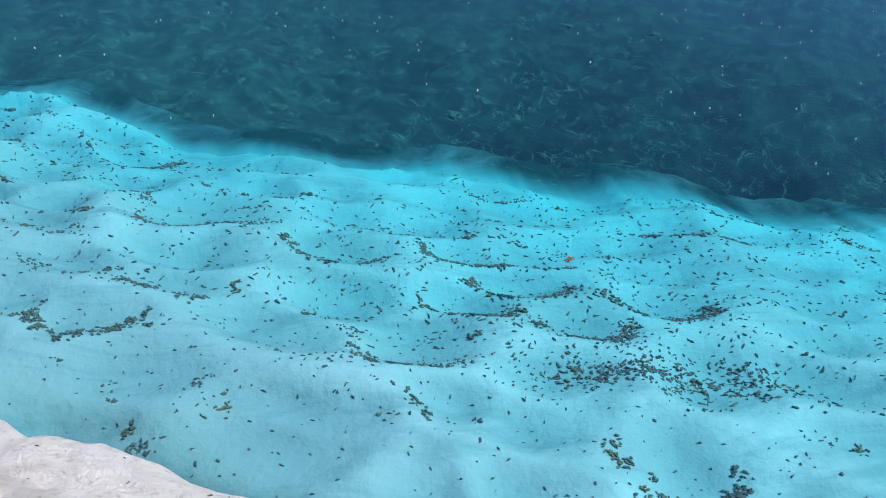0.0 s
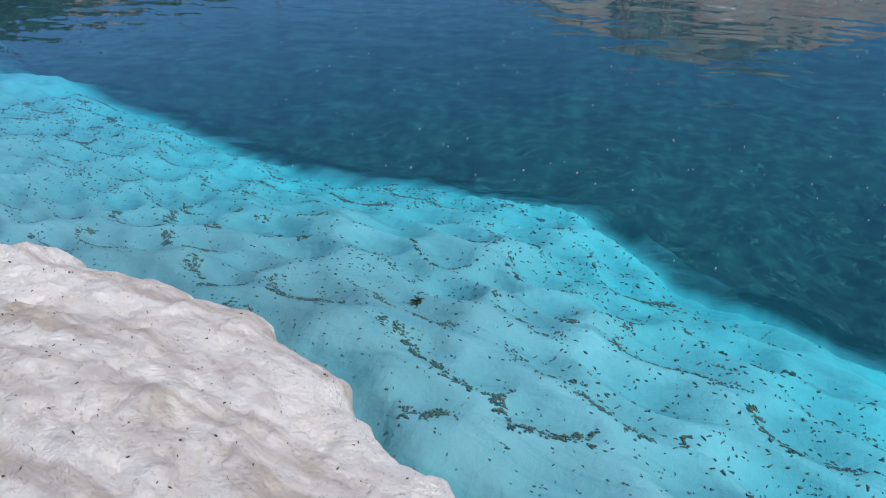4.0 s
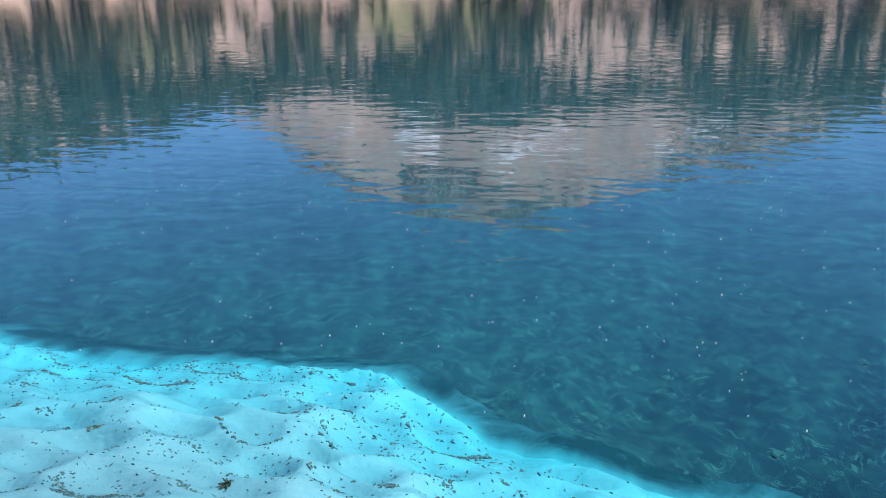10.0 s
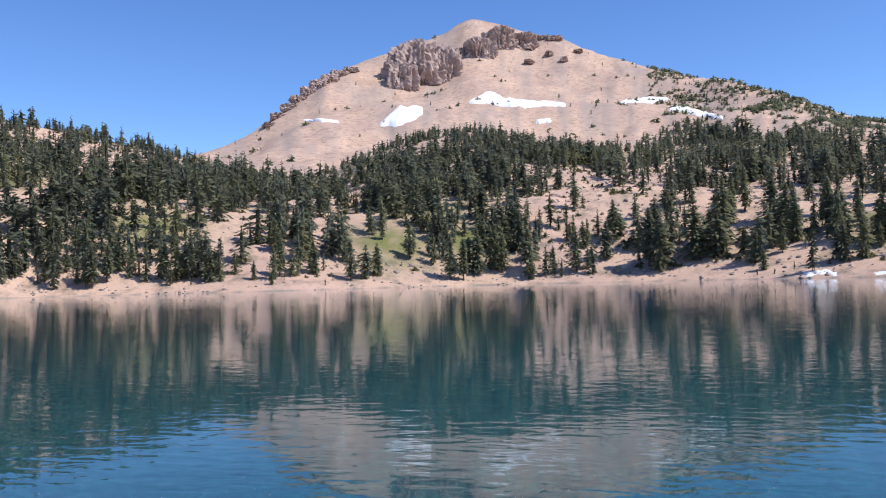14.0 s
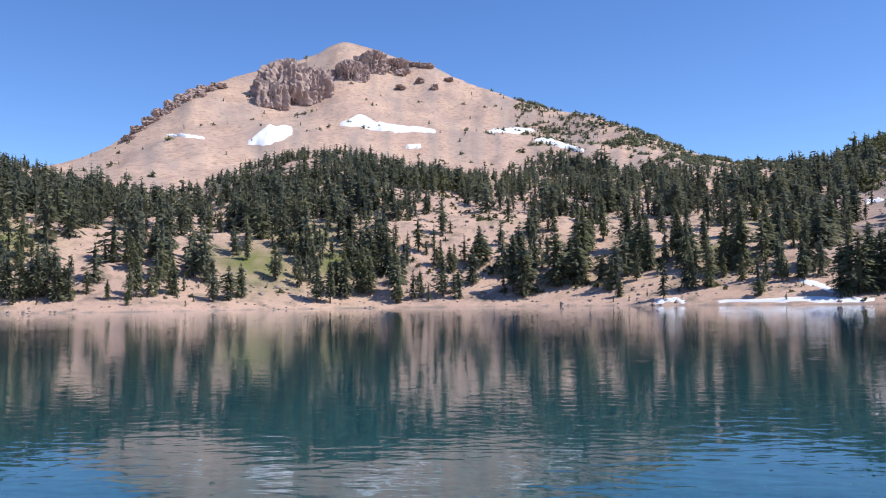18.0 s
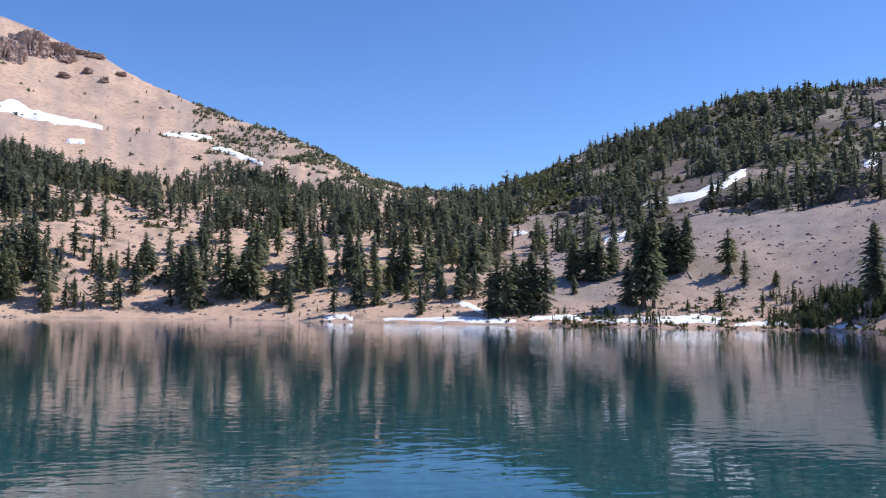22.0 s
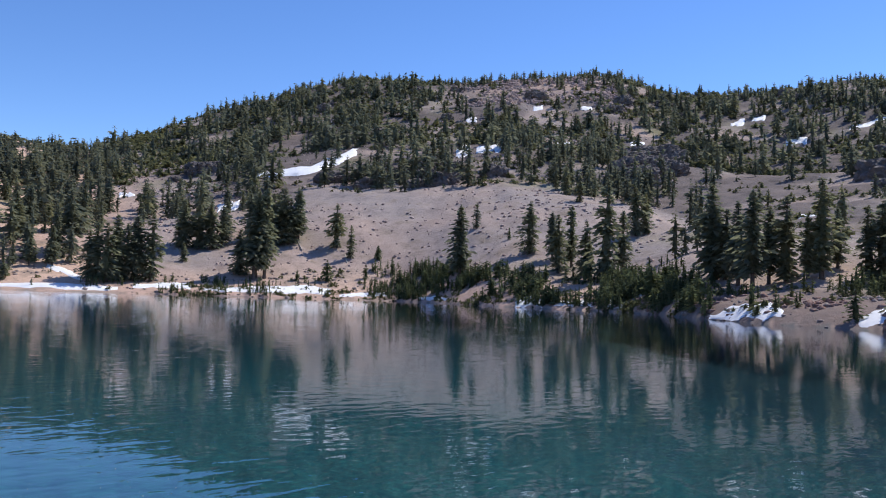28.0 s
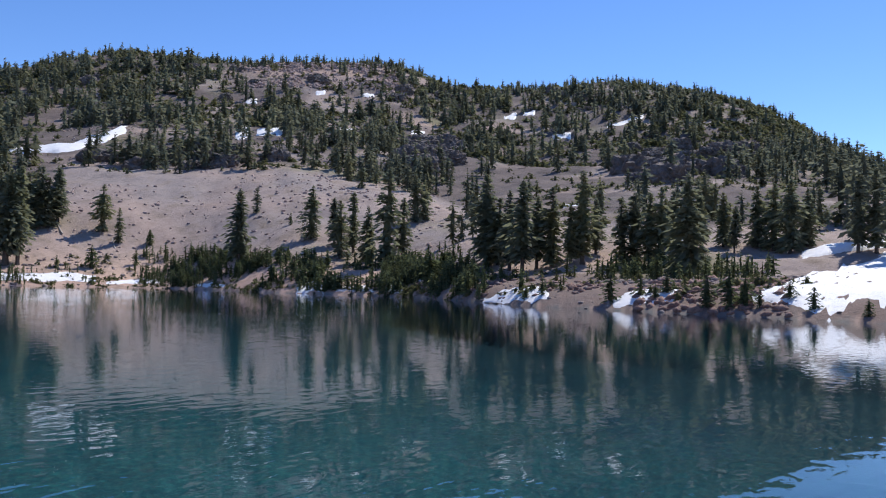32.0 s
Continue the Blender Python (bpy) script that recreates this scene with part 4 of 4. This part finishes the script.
rt = random.Random(12)
GULLY_TREES = GULLY_TREES + [(x + rt.uniform(-6, 6), y + rt.uniform(1, 7), h * rt.uniform(0.6, 0.95)) for x, y, h in GULLY_TREES[:12]] + [(x + rt.uniform(-6, 6), y + rt.uniform(1, 7), h * rt.uniform(0.5, 0.9)) for x, y, h in BAY_TREES[:16]]
for places, label, group in (
        (SCREE_TREES, "tall dark conifer standing on the grey scree slope", "conifers on the scree slope"),
        (POINT_TREES, "broad dark conifer in the grove on the rocky point", "conifers on the rocky point"),
        (BAY_TREES, "dark green conifer on the pale bank above the bay", "conifers above the bay"),
        (GULLY_TREES, "dense dark conifer in the clump at the water's edge", "conifers by the gully"),
        (WEST_TREES, "dark green conifer low on the pale pumice slope", "conifers on the pumice slope")):
    for x, y, h in places:
        stand(KINDS if h > 6 else YOUNG, x, y, h, rt.uniform(0.95, 1.25) * (1.05 if places is POINT_TREES else 1.15 if places is GULLY_TREES else 1.0), rt.uniform(0, 360), label, group)
for x, y, h in SHORE_TREES:
    stand(YOUNG, x, y, h, rt.uniform(1.1, 1.5), rt.uniform(0, 360), "bushy young conifer beside the shore snow", "young conifers on the shore")
rt.shuffle(near)
for x, y, z, h, g in near[:140]:
    stand(KINDS, x, y, h, g, rt.uniform(0, 360), "dark green mountain conifer on the lake slope", "conifers above the far shore")

def scatter(count, seed, az0, az1, fr0, fr1, test, size, sink=0.1):
    """Random places on the land between two rings, as x, y, z, height, girth."""
    rg = np.random.default_rng(seed)
    az = rg.uniform(az0, az1, count)
    rs = rings(az)[0]
    lo, hi = rs[fr0[0]] + fr0[1], rs[fr1[0]] + fr1[1]
    r = np.sqrt(lo * lo + np.maximum(hi * hi - lo * lo, 0) * rg.random(count))
    x, y = r * np.sin(np.radians(az)), r * np.cos(np.radians(az))
    ok = (hi > lo) & (rg.random(count) < test(az, r, x, y))
    x, y, h, g = x[ok], y[ok], rg.uniform(size[0], size[1], count)[ok], rg.uniform(0.75, 1.3, count)[ok]
    return list(zip(x.tolist(), y.tolist(), (ground(x, y) - sink * h).tolist(), h.tolist(), g.tolist()))


crest_line = scatter(1000, 20, -66, 92, (6, -26), (6, 12), lambda a, r, x, y: np.where((a > 46) & (a < 57), 0.12, 0.5) + 1.2 * fbm(x / 22, y / 22, 3, 59), (2.5, 7.5))
joined("forest", BIG, near[140:] + mid, NEEDLES, "dark conifer forest on the slopes above the lake", "forest")
joined("upper_forest", SMALL, far + cleared(crest_line), NEEDLES, "dark conifers on the upper slopes and ridges", "forest")


patchy = lambda s, lo, k: (lambda a, r, x, y: lo + k * fbm(x / s, y / s, 3, 57))
joined("young_conifers", TINY, scatter(2700, 21, 40, 63, (2, 2), (2, 30), patchy(9, 0.38, 1.9), (1.0, 5.6)) + scatter(1000, 22, 59, 82, (2, 6), (2, 50), patchy(10, 0.25, 1.7), (0.8, 4.4))
       + scatter(220, 23, -40, 36, (2, 3), (2, 26), patchy(12, 0.1, 1.0), (1.0, 3.0)) + scatter(1100, 41, 21, 44, (2, 1), (2, 16), patchy(7, 0.28, 1.9), (0.8, 3.4)), SAPLING, "green thicket of young conifers along the shore", "young trees")
joined("brush", BUSH, scatter(1500, 42, 22, 62, (2, 0), (2, 9), patchy(6, 0.40, 1.6), (0.35, 1.3)) + scatter(4200, 24, -46, 22, (2, 12), (5, 40), patchy(24, 0.16, 1.6), (0.7, 2.6)) + cleared(scatter(7500, 29, 22, 84, (5, -40), (6, 6), lambda a, r, x, y: (0.55 + 1.5 * fbm(x / 40, y / 40, 3, 57)) * (1 - 0.8 * np.exp(-((a - 51.3) / 5.6) ** 4) * (r > 610)), (1.8, 5.2)), 0.0) + scatter(900, 28, 28, 84, (2, 4), (2, 40), patchy(12, 0.15, 1.6), (0.5, 1.5)) + cleared(scatter(6500, 25, 22, 90, (4, 6), (6, 0), patchy(40, 0.42, 1.4), (0.8, 2.8)), 0.0), BRUSH, "low grey-green brush on the slopes", "brush")
joined("mountain_shrubs", BUSH + SMALL[:2], scatter(2500, 27, 1, 17, (9, 0), (10, 0), lambda a, r, x, y: 0.26 + 0.9 * fbm(x / 50, y / 50, 3, 60), (4.0, 9.0)) + scatter(4600, 26, -30, 22, (8, 0), (10, 0), lambda a, r, x, y: np.where(a > 2, 0.75, np.where(a > -6, 0.12, 0.06)) * (0.5 + 1.5 * fbm(x / 60, y / 60, 3, 58)), (4.0, 10.0)), NEEDLES, "dark stunted pines dotting the bare mountain flank", "shrubs")



# ---- snow on the land ----
def snow_field(strip, thick, seed, label, rough=0.45):
    """strip: bearing, lower and upper height angle of the field along its length."""
    az = np.linspace(strip[0][0], strip[-1][0], 34)
    lo, hi = (np.interp(az, [s[0] for s in strip], [s[k] for s in strip]) for k in (1, 2))
    ends = []
    for i, a in enumerate(az):
        wob = rough * (hi[i] - lo[i]) + 0.02
        l_, h_ = lo[i] + wob * float(fbm(a * 3.1, 0.5, 3, seed)), hi[i] + wob * float(fbm(a * 3.1, 7.5, 3, seed))
        p, q = spot(a, l_), spot(a, max(h_, l_ + 0.01))
        ends.append((math.hypot(p[0], p[1]), math.hypot(q[0], q[1])))
    ends = np.array(ends)
    for k in range(3):
        ends[1:-1] = 0.25 * ends[:-2] + 0.5 * ends[1:-1] + 0.25 * ends[2:]
    ends = ends + np.array([[float(fbm(a * 2.3, c, 3, seed)) for c in (2.5, 4.5)] for a in az]) * 0.12 * (ends[:, 1:] - ends[:, :1])
    V, lift = [], []
    for i, a in enumerate(az):
        p, q = ((e * math.sin(radians(a)), e * math.cos(radians(a))) for e in ends[i])
        for j in range(9):
            f = j / 8
            edge = min(f, 1 - f, i / 33 * 2, (33 - i) / 33 * 2) * 2
            V.append((p[0] + (q[0] - p[0]) * f, p[1] + (q[1] - p[1]) * f))
            lift.append(thick * (min(1, edge * 1.6) ** 0.5) - 0.25 * thick)
    V = np.array(V)
    V = np.column_stack([V, ground(V[:, 0], V[:, 1]) + np.array(lift)])
    ob = new("snow_patch", mesh_from("snow_patch", V, grid_faces(34, 9), SNOW))
    return tagged(ob, label, "snow patch")


PEAK_SNOW = "white snow patch lying on the bare mountain flank"
snow_field([(-17.6, 10.6, 10.9), (-16.2, 10.5, 12.0), (-14.5, 11.3, 12.1)], 5, 61, PEAK_SNOW, 0.18)
snow_field([(-11.4, 12.0, 12.2), (-9.9, 11.9, 12.9), (-8.4, 11.7, 12.35), (-4.5, 11.5, 11.75)], 5, 62, PEAK_SNOW, 0.18)
snow_field([(-6.7, 10.5, 10.75), (-5.6, 10.5, 10.75)], 4, 63, PEAK_SNOW, 0.18)
snow_field([(-0.9, 11.5, 11.75), (1.0, 11.4, 11.9), (2.4, 11.5, 11.6)], 4, 64, PEAK_SNOW, 0.18)
snow_field([(2.3, 10.8, 11.05), (3.4, 10.5, 11.0), (5.8, 9.9, 10.1)], 4, 65, PEAK_SNOW, 0.18)
snow_field([(-22.9, 11.0, 11.1), (-21.8, 10.95, 11.15), (-20.4, 10.9, 11.0)], 3, 67, PEAK_SNOW, 0.18)
HILL_SNOW = "small white snow patch among trees on the grey hill"
snow_field([(31.6, 7.45, 7.65), (35.0, 7.7, 8.3), (38.8, 9.35, 9.95)], 2.2, 66, "long white snow drift slanting across the grey hill")
for k, strip in enumerate([[(45.6, 9.5, 10.2), (46.6, 9.6, 10.5)], [(47.0, 9.8, 10.3), (48.8, 9.9, 10.5)], [(46.2, 11.9, 12.2), (47.0, 11.95, 12.3)], [(50.9, 12.8, 13.1), (51.6, 12.8, 13.1)], [(54.1, 12.8, 13.1), (55.0, 12.8, 13.05)],
                           [(64.1, 11.5, 11.9), (65.0, 11.6, 12.0)], [(65.4, 11.8, 12.1), (66.3, 11.9, 12.2)], [(67.5, 10.2, 10.6), (68.8, 10.3, 10.8)], [(71.2, 11.0, 11.2), (72.4, 11.2, 11.5), (73.7, 11.6, 11.85)],
                           [(57.6, 10.45, 10.7), (58.6, 10.5, 10.7)], [(52.5, 10.5, 10.65), (53.6, 10.5, 10.7)], [(29.4, 5.0, 5.5), (30.9, 5.3, 5.9)], [(23.2, 5.6, 5.85), (24.2, 5.65, 5.9)]]):
    snow_field(strip, 0.8, 80 + k, HILL_SNOW)
SHORE_SNOW = "white remnant of old snow along the lake shore"
for k, strip in enumerate([[(14.0, -0.5, -0.32), (16.5, -0.5, -0.2), (20.0, -0.55, -0.12), (23.6, -0.5, -0.3)], [(10.2, -0.5, -0.25), (11.5, -0.45, 0.0), (12.2, -0.5, -0.25)], [(19.2, 0.85, 1.1), (20.1, 0.5, 0.9), (21.3, 0.0, 0.35)],
                           [(24.3, -0.35, -0.1), (26.2, -0.3, 0.18), (28.0, -0.3, 0.1)], [(28.6, -0.4, -0.12), (32.0, -0.4, 0.08), (35.8, -0.35, 0.32), (37.4, -0.35, 0.08)], [(37.8, -0.5, -0.32), (39.5, -0.4, -0.1), (41.2, -0.35, 0.0)],
                           [(43.3, -0.55, -0.35), (44.4, -0.5, -0.2), (45.3, -0.55, -0.35)], [(50.0, -0.75, -0.4), (50.9, -0.75, 0.1), (51.9, -0.75, -0.2)], [(52.6, -0.65, -0.35), (54.0, -0.6, -0.1), (55.4, -0.6, -0.3)],
                           [(56.1, -0.65, -0.3), (56.9, -0.65, 0.15), (57.5, -0.65, -0.2)], [(57.9, 0.0, 0.4), (58.3, 0.0, 0.7), (58.6, 0.0, 0.3)], [(59.1, 0.1, 0.5), (59.4, 0.1, 0.85), (59.7, 0.1, 0.4)],
                           [(62.9, -1.3, -0.95), (64.7, -1.2, -0.25), (66.9, -1.0, 0.2), (67.5, -0.9, -0.4)], [(71.7, -1.3, -0.8), (73.3, -1.2, 0.05), (76.2, -0.9, 0.3)], [(74.6, 3.1, 3.4), (75.6, 3.1, 3.75), (76.6, 3.2, 3.6)]]):
    snow_field(strip, 0.22, 100 + k, SHORE_SNOW, 0.4)
snow_field([(80.3, -0.6, -0.2), (83.0, -0.95, 0.75), (84.7, -1.5, 1.5), (86.3, -1.5, 1.9), (88.4, -1.65, 2.6), (95.0, -1.9, 3.3)], 0.5, 120, "broad white snowfield running down to the lake", 0.12)
snow_field([(68.3, 5.6, 5.75), (68.9, 5.65, 5.95), (69.5, 5.7, 5.85)], 0.5, 131, SHORE_SNOW)
snow_field([(61.6, 6.15, 6.3), (62.2, 6.2, 6.45), (62.7, 6.25, 6.4)], 0.5, 132, SHORE_SNOW)
snow_field([(83.5, 2.2, 2.7), (86.0, 2.6, 3.2), (89.0, 3.0, 3.6), (93.0, 3.2, 3.9)], 0.8, 121, SHORE_SNOW)


# ---- crags ----
def crag(az, elev, wide, tall, deep, seed, mat, label, square=0.6):
    rnd = random.Random(seed)
    bm = bmesh.new()
    bmesh.ops.create_icosphere(bm, subdivisions=5 if wide > 40 else 4, radius=1.0)
    o = Vector((rnd.uniform(0, 50), rnd.uniform(0, 50), rnd.uniform(0, 50)))
    for v in bm.verts:
        c = v.co.copy()
        box = max(abs(c.x), abs(c.y), abs(c.z)) ** -square
        big = noise.noise(c * 1.3 + o)
        rib = 1 - 2 * abs(noise.noise(Vector((c.x * 5.5, c.y * 5.5, c.z * 0.8)) + o))
        fine = 1 - 2 * abs(noise.noise(Vector((c.x * 10, c.y * 10, c.z * 4)) + o))
        k = box * (0.76 + 0.30 * big + 0.24 * rib + 0.13 * fine)
        v.co = Vector((c.x * wide * 0.5 * k, c.y * deep * 0.5 * k, c.z * tall * 0.5 * k))
    me = bpy.data.meshes.new("crag")
    bm.to_mesh(me)
    bm.free()
    me.materials.append(mat)
    ob = new("crag", me)
    x, y, z = spot(az, elev)
    ob.matrix_basis = pose(x, y, z, 0, 0, -az)
    return tagged(ob, label, "rock outcrop")


DOME = "craggy brown lava outcrop standing out of the mountain flank"
crag(-14.8, 13.9, 140, 150, 120, 71, CRAG, DOME, 0.25)
crag(-13.2, 13.9, 105, 130, 100, 75, CRAG, DOME, 0.3)
crag(-15.9, 13.4, 75, 95, 70, 78, CRAG, DOME, 0.3)
crag(-10.4, 15.3, 80, 62, 70, 72, CRAG, DOME)
crag(-9.0, 15.9, 85, 66, 70, 79, CRAG, DOME)
crag(-7.4, 15.8, 75, 50, 70, 76, CRAG, DOME)
crag(-11.8, 15.3, 30, 34, 36, 77, CRAG, DOME)
RIDGE = "jagged rocks along the mountain ridge"
for k, (a, e, w, h) in enumerate([(-25.2, 10.7, 26, 10), (-24.5, 11.25, 34, 15), (-23.8, 11.85, 36, 18), (-23.1, 12.35, 36, 22), (-22.4, 12.85, 38, 26), (-21.7, 13.3, 40, 26), (-21.0, 13.75, 40, 24), (-20.3, 14.05, 40, 20), (-19.5, 14.35, 36, 15),
                                  (-6.2, 16.1, 34, 14), (-5.2, 16.0, 40, 14), (-5.6, 15.0, 22, 14), (-4.6, 14.6, 18, 13), (-3.6, 15.1, 22, 9), (-7.0, 14.6, 24, 12)]):
    crag(a, e, w, h, 40, 140 + k, CRAG, RIDGE)
rc = random.Random(44)
for a0, a1, e0, e1, count, size in ((57.2, 61.9, 7.9, 9.9, 18, 14), (72.5, 80.5, 7.4, 9.8, 26, 13), (36.0, 50.0, 7.3, 8.8, 16, 9), (25.0, 30.0, 6.4, 8.2, 7, 9), (36.0, 60.0, 12.0, 14.6, 16, 10), (60, 80, 12.2, 13.6, 8, 8)):
    for k in range(count):
        a = rc.uniform(a0, a1)
        e = rc.uniform(e0, e1) + (0.1 * (a - 43) if a0 == 36.0 and e1 < 10 else 0)
        w = size * rc.uniform(0.7, 1.7)
        crag(a, e, w, w * rc.uniform(0.5, 0.9), w * 0.9, rc.randint(1, 9999), DARK_CRAG, "dark grey cliff broken out of the hillside", 0.25)


# ---- loose rock ----
def rock_template(seed):
    rnd = random.Random(seed)
    bm = bmesh.new()
    bmesh.ops.create_icosphere(bm, subdivisions=1, radius=0.5)
    for v in bm.verts:
        v.co *= rnd.uniform(0.55, 1.25)
        v.co.z *= rnd.uniform(0.6, 0.9)
    V, F = np.array([v.co[:] for v in bm.verts]), np.array([[v.index for v in f.verts] for f in bm.faces])
    bm.free()
    return V, F


ROCKS = [rock_template(500 + k) for k in range(6)]
joined("scree_stones", ROCKS, scatter(6500, 31, 24, 60, (3, 6), (5, 0), patchy(30, 0.45, 1.2), (0.4, 1.7), 0.0) + scatter(2600, 32, 44, 60, (5, 60), (6, 0), patchy(40, 0.4, 1.2), (0.8, 2.6), 0.0) + scatter(3400, 36, 45.5, 57.5, (6, -140), (6, 16), patchy(30, 0.6, 1.2), (1.5, 5.0), 0.0), CRAG, "grey and reddish boulders strewn over the scree", "boulders")
joined("slope_boulders", ROCKS, scatter(3400, 35, -47, 22, (3, 4), (6, 0), patchy(26, 0.35, 1.4), (0.6, 2.6), 0.0), STONE, "pale boulders between the trees", "boulders")
joined("point_boulders", ROCKS, scatter(1300, 37, 58, 83, (2, 1), (2, 26), patchy(7, 0.4, 2.0), (0.35, 1.7), 0.05), RED_ROCK, "reddish brown boulders along the rocky point", "boulders")
joined("shore_stones", ROCKS, scatter(2600, 33, -44, 40, (2, 0), (2, 30), patchy(9, 0.2, 1.3), (0.25, 1.4), 0.0) + scatter(1700, 34, 54, 88, (2, 0), (2, 34), patchy(9, 0.35, 1.3), (0.25, 1.2), 0.0), STONE, "pale stones scattered along the shore", "stones")


# ---- fallen trunks ----
def log_(az, elev, length, turn):
    bm = bmesh.new()
    rows_, n = [], 7
    for f in (0, 0.02, 0.3, 0.6, 0.95, 1.0):
        rr = 0.27 * (1 - 0.55 * f) * (0.7 if f in (0, 1.0) else 1)
        rows_.append([bm.verts.new((f * length - length / 2, rr * math.cos(6.283 * k / n) + 0.12 * math.sin(f * 4), rr * math.sin(6.283 * k / n))) for k in range(n)])
    for a, b in zip(rows_, rows_[1:]):
        for k in range(n):
            bm.faces.new((a[k], a[(k + 1) % n], b[(k + 1) % n], b[k]))
    bm.faces.new(rows_[0][::-1]), bm.faces.new(rows_[-1])
    me = bpy.data.meshes.new("fallen_log")
    bm.to_mesh(me)
    bm.free()
    me.materials.append(LOG)
    ob = new("fallen_log", me)
    x, y, z = spot(az, elev)
    ca, sa = math.cos(radians(turn)), math.sin(radians(turn))
    rise = math.degrees(math.atan2(float(ground(x + ca * length / 2, y + sa * length / 2)) - float(ground(x - ca * length / 2, y - sa * length / 2)), length))
    ob.matrix_basis = pose(x, y, z + 0.12, 0, -rise, turn)
    return tagged(ob, "bleached fallen trunk lying on the bare slope", "log", "fallen trunks")


for a, e, ln, tn in ((-7.4, 0.35, 6, 165), (-6.6, 0.5, 5, 120), (-11.8, 0.7, 6, 75), (-2.6, 0.9, 5, 60), (0.6, 0.35, 5, 35), (-12.4, 3.6, 8, 140), (0.2, 5.4, 8, 15), (2.2, 5.9, 7, 160), (-2.0, 6.3, 9, 100), (38.2, 2.2, 8, 60), (3.0, 0.3, 9, 60), (-1.0, 0.8, 6, 20), (35.0, 3.0, 8, 70), (13.2, 1.2, 6, 40), (-5.0, 0.9, 7, 130), (-20.5, 2.3, 9, 30), (5.5, 1.5, 6, 150), (-15.0, 1.0, 5, 80), (52.0, 1.2, 7, 10), (50.0, 0.6, 6, 170)):
    log_(a, e, ln, tn)


# ---- single things in the water ----
def sprig(x, y, size, mat, label, name="sprig"):
    rnd = random.Random(int(x * 100))
    V, F = fronds(rnd, size, 0.0, size * 1.1, 4, 6)
    ob = new(name, mesh_from(name, V, F, mat, False))
    ob.matrix_basis = pose(x, y, float(shelf_z(x, y)) - 0.004, 25, 15, 40)
    return tagged(ob, label, "plant debris")


sprig(-2.3, 3.66, 0.055, SAPLING, "green conifer sprig resting on the drowned snow")
ORANGE = simple_material("orange_leaf", (0.75, 0.20, 0.10), (0.85, 0.30, 0.16), 40.0)
sprig(1.34, 3.41, 0.035, ORANGE, "small orange scrap lying on the drowned snow", "scrap")


def floating_specks():
    rnd = random.Random(8)
    P = []
    for k in range(520):
        a, r = radians(rnd.uniform(-42, 40)), rnd.uniform(4.2, 16)
        ln = rnd.uniform(0.003, 0.010)
        P.append((r * math.sin(a), r * math.cos(a), 0.004, ln, ln * rnd.uniform(0.3, 0.8), rnd.uniform(0, 6.3)))
    return flakes("floating_specks", P, PALE, "tiny pale scraps floating on the lake", "litter")


PALE = simple_material("pale_scraps", (0.45, 0.44, 0.38), (0.7, 0.7, 0.62), 40.0)
floating_specks()


# ---- stones on the lake bed ----
def sunken_stones():
    rnd = random.Random(31)
    kinds = []
    for k in range(4):
        bm = bmesh.new()
        bmesh.ops.create_icosphere(bm, subdivisions=3, radius=0.5)
        o = Vector((k * 7.0, 3.0, 1.0))
        for v in bm.verts:
            v.co *= 0.8 + 0.35 * noise.fractal(v.co * 2.2 + o, 0.7, 2.0, 4)
            v.co.z *= 0.45
        me = bpy.data.meshes.new("sunken_stone")
        bm.to_mesh(me)
        bm.free()
        me.materials.append(DROWNED)
        kinds.append(me)
    for k in range(26):
        x, y = rnd.uniform(-6, 7), rnd.uniform(8.0, 15)
        if y < float(edge_y(x)) + 1.6:
            continue
        ob = new("sunken_stone", kinds[k % 4])
        sc = rnd.uniform(0.2, 0.6)
        ob.matrix_basis = pose(x, y, float(ground(x, y)) - 0.12 * sc, rnd.uniform(-12, 12), rnd.uniform(-12, 12), rnd.uniform(0, 360)) @ Matrix.Diagonal((sc, sc * rnd.uniform(0.6, 1), sc, 1))
        tagged(ob, "greenish stone lying on the deep lake bed", "stone", "stones on the lake bed")


DROWNED = simple_material("drowned_stone", (0.010, 0.09, 0.10), (0.024, 0.15, 0.15), 3.0)
sunken_stones()
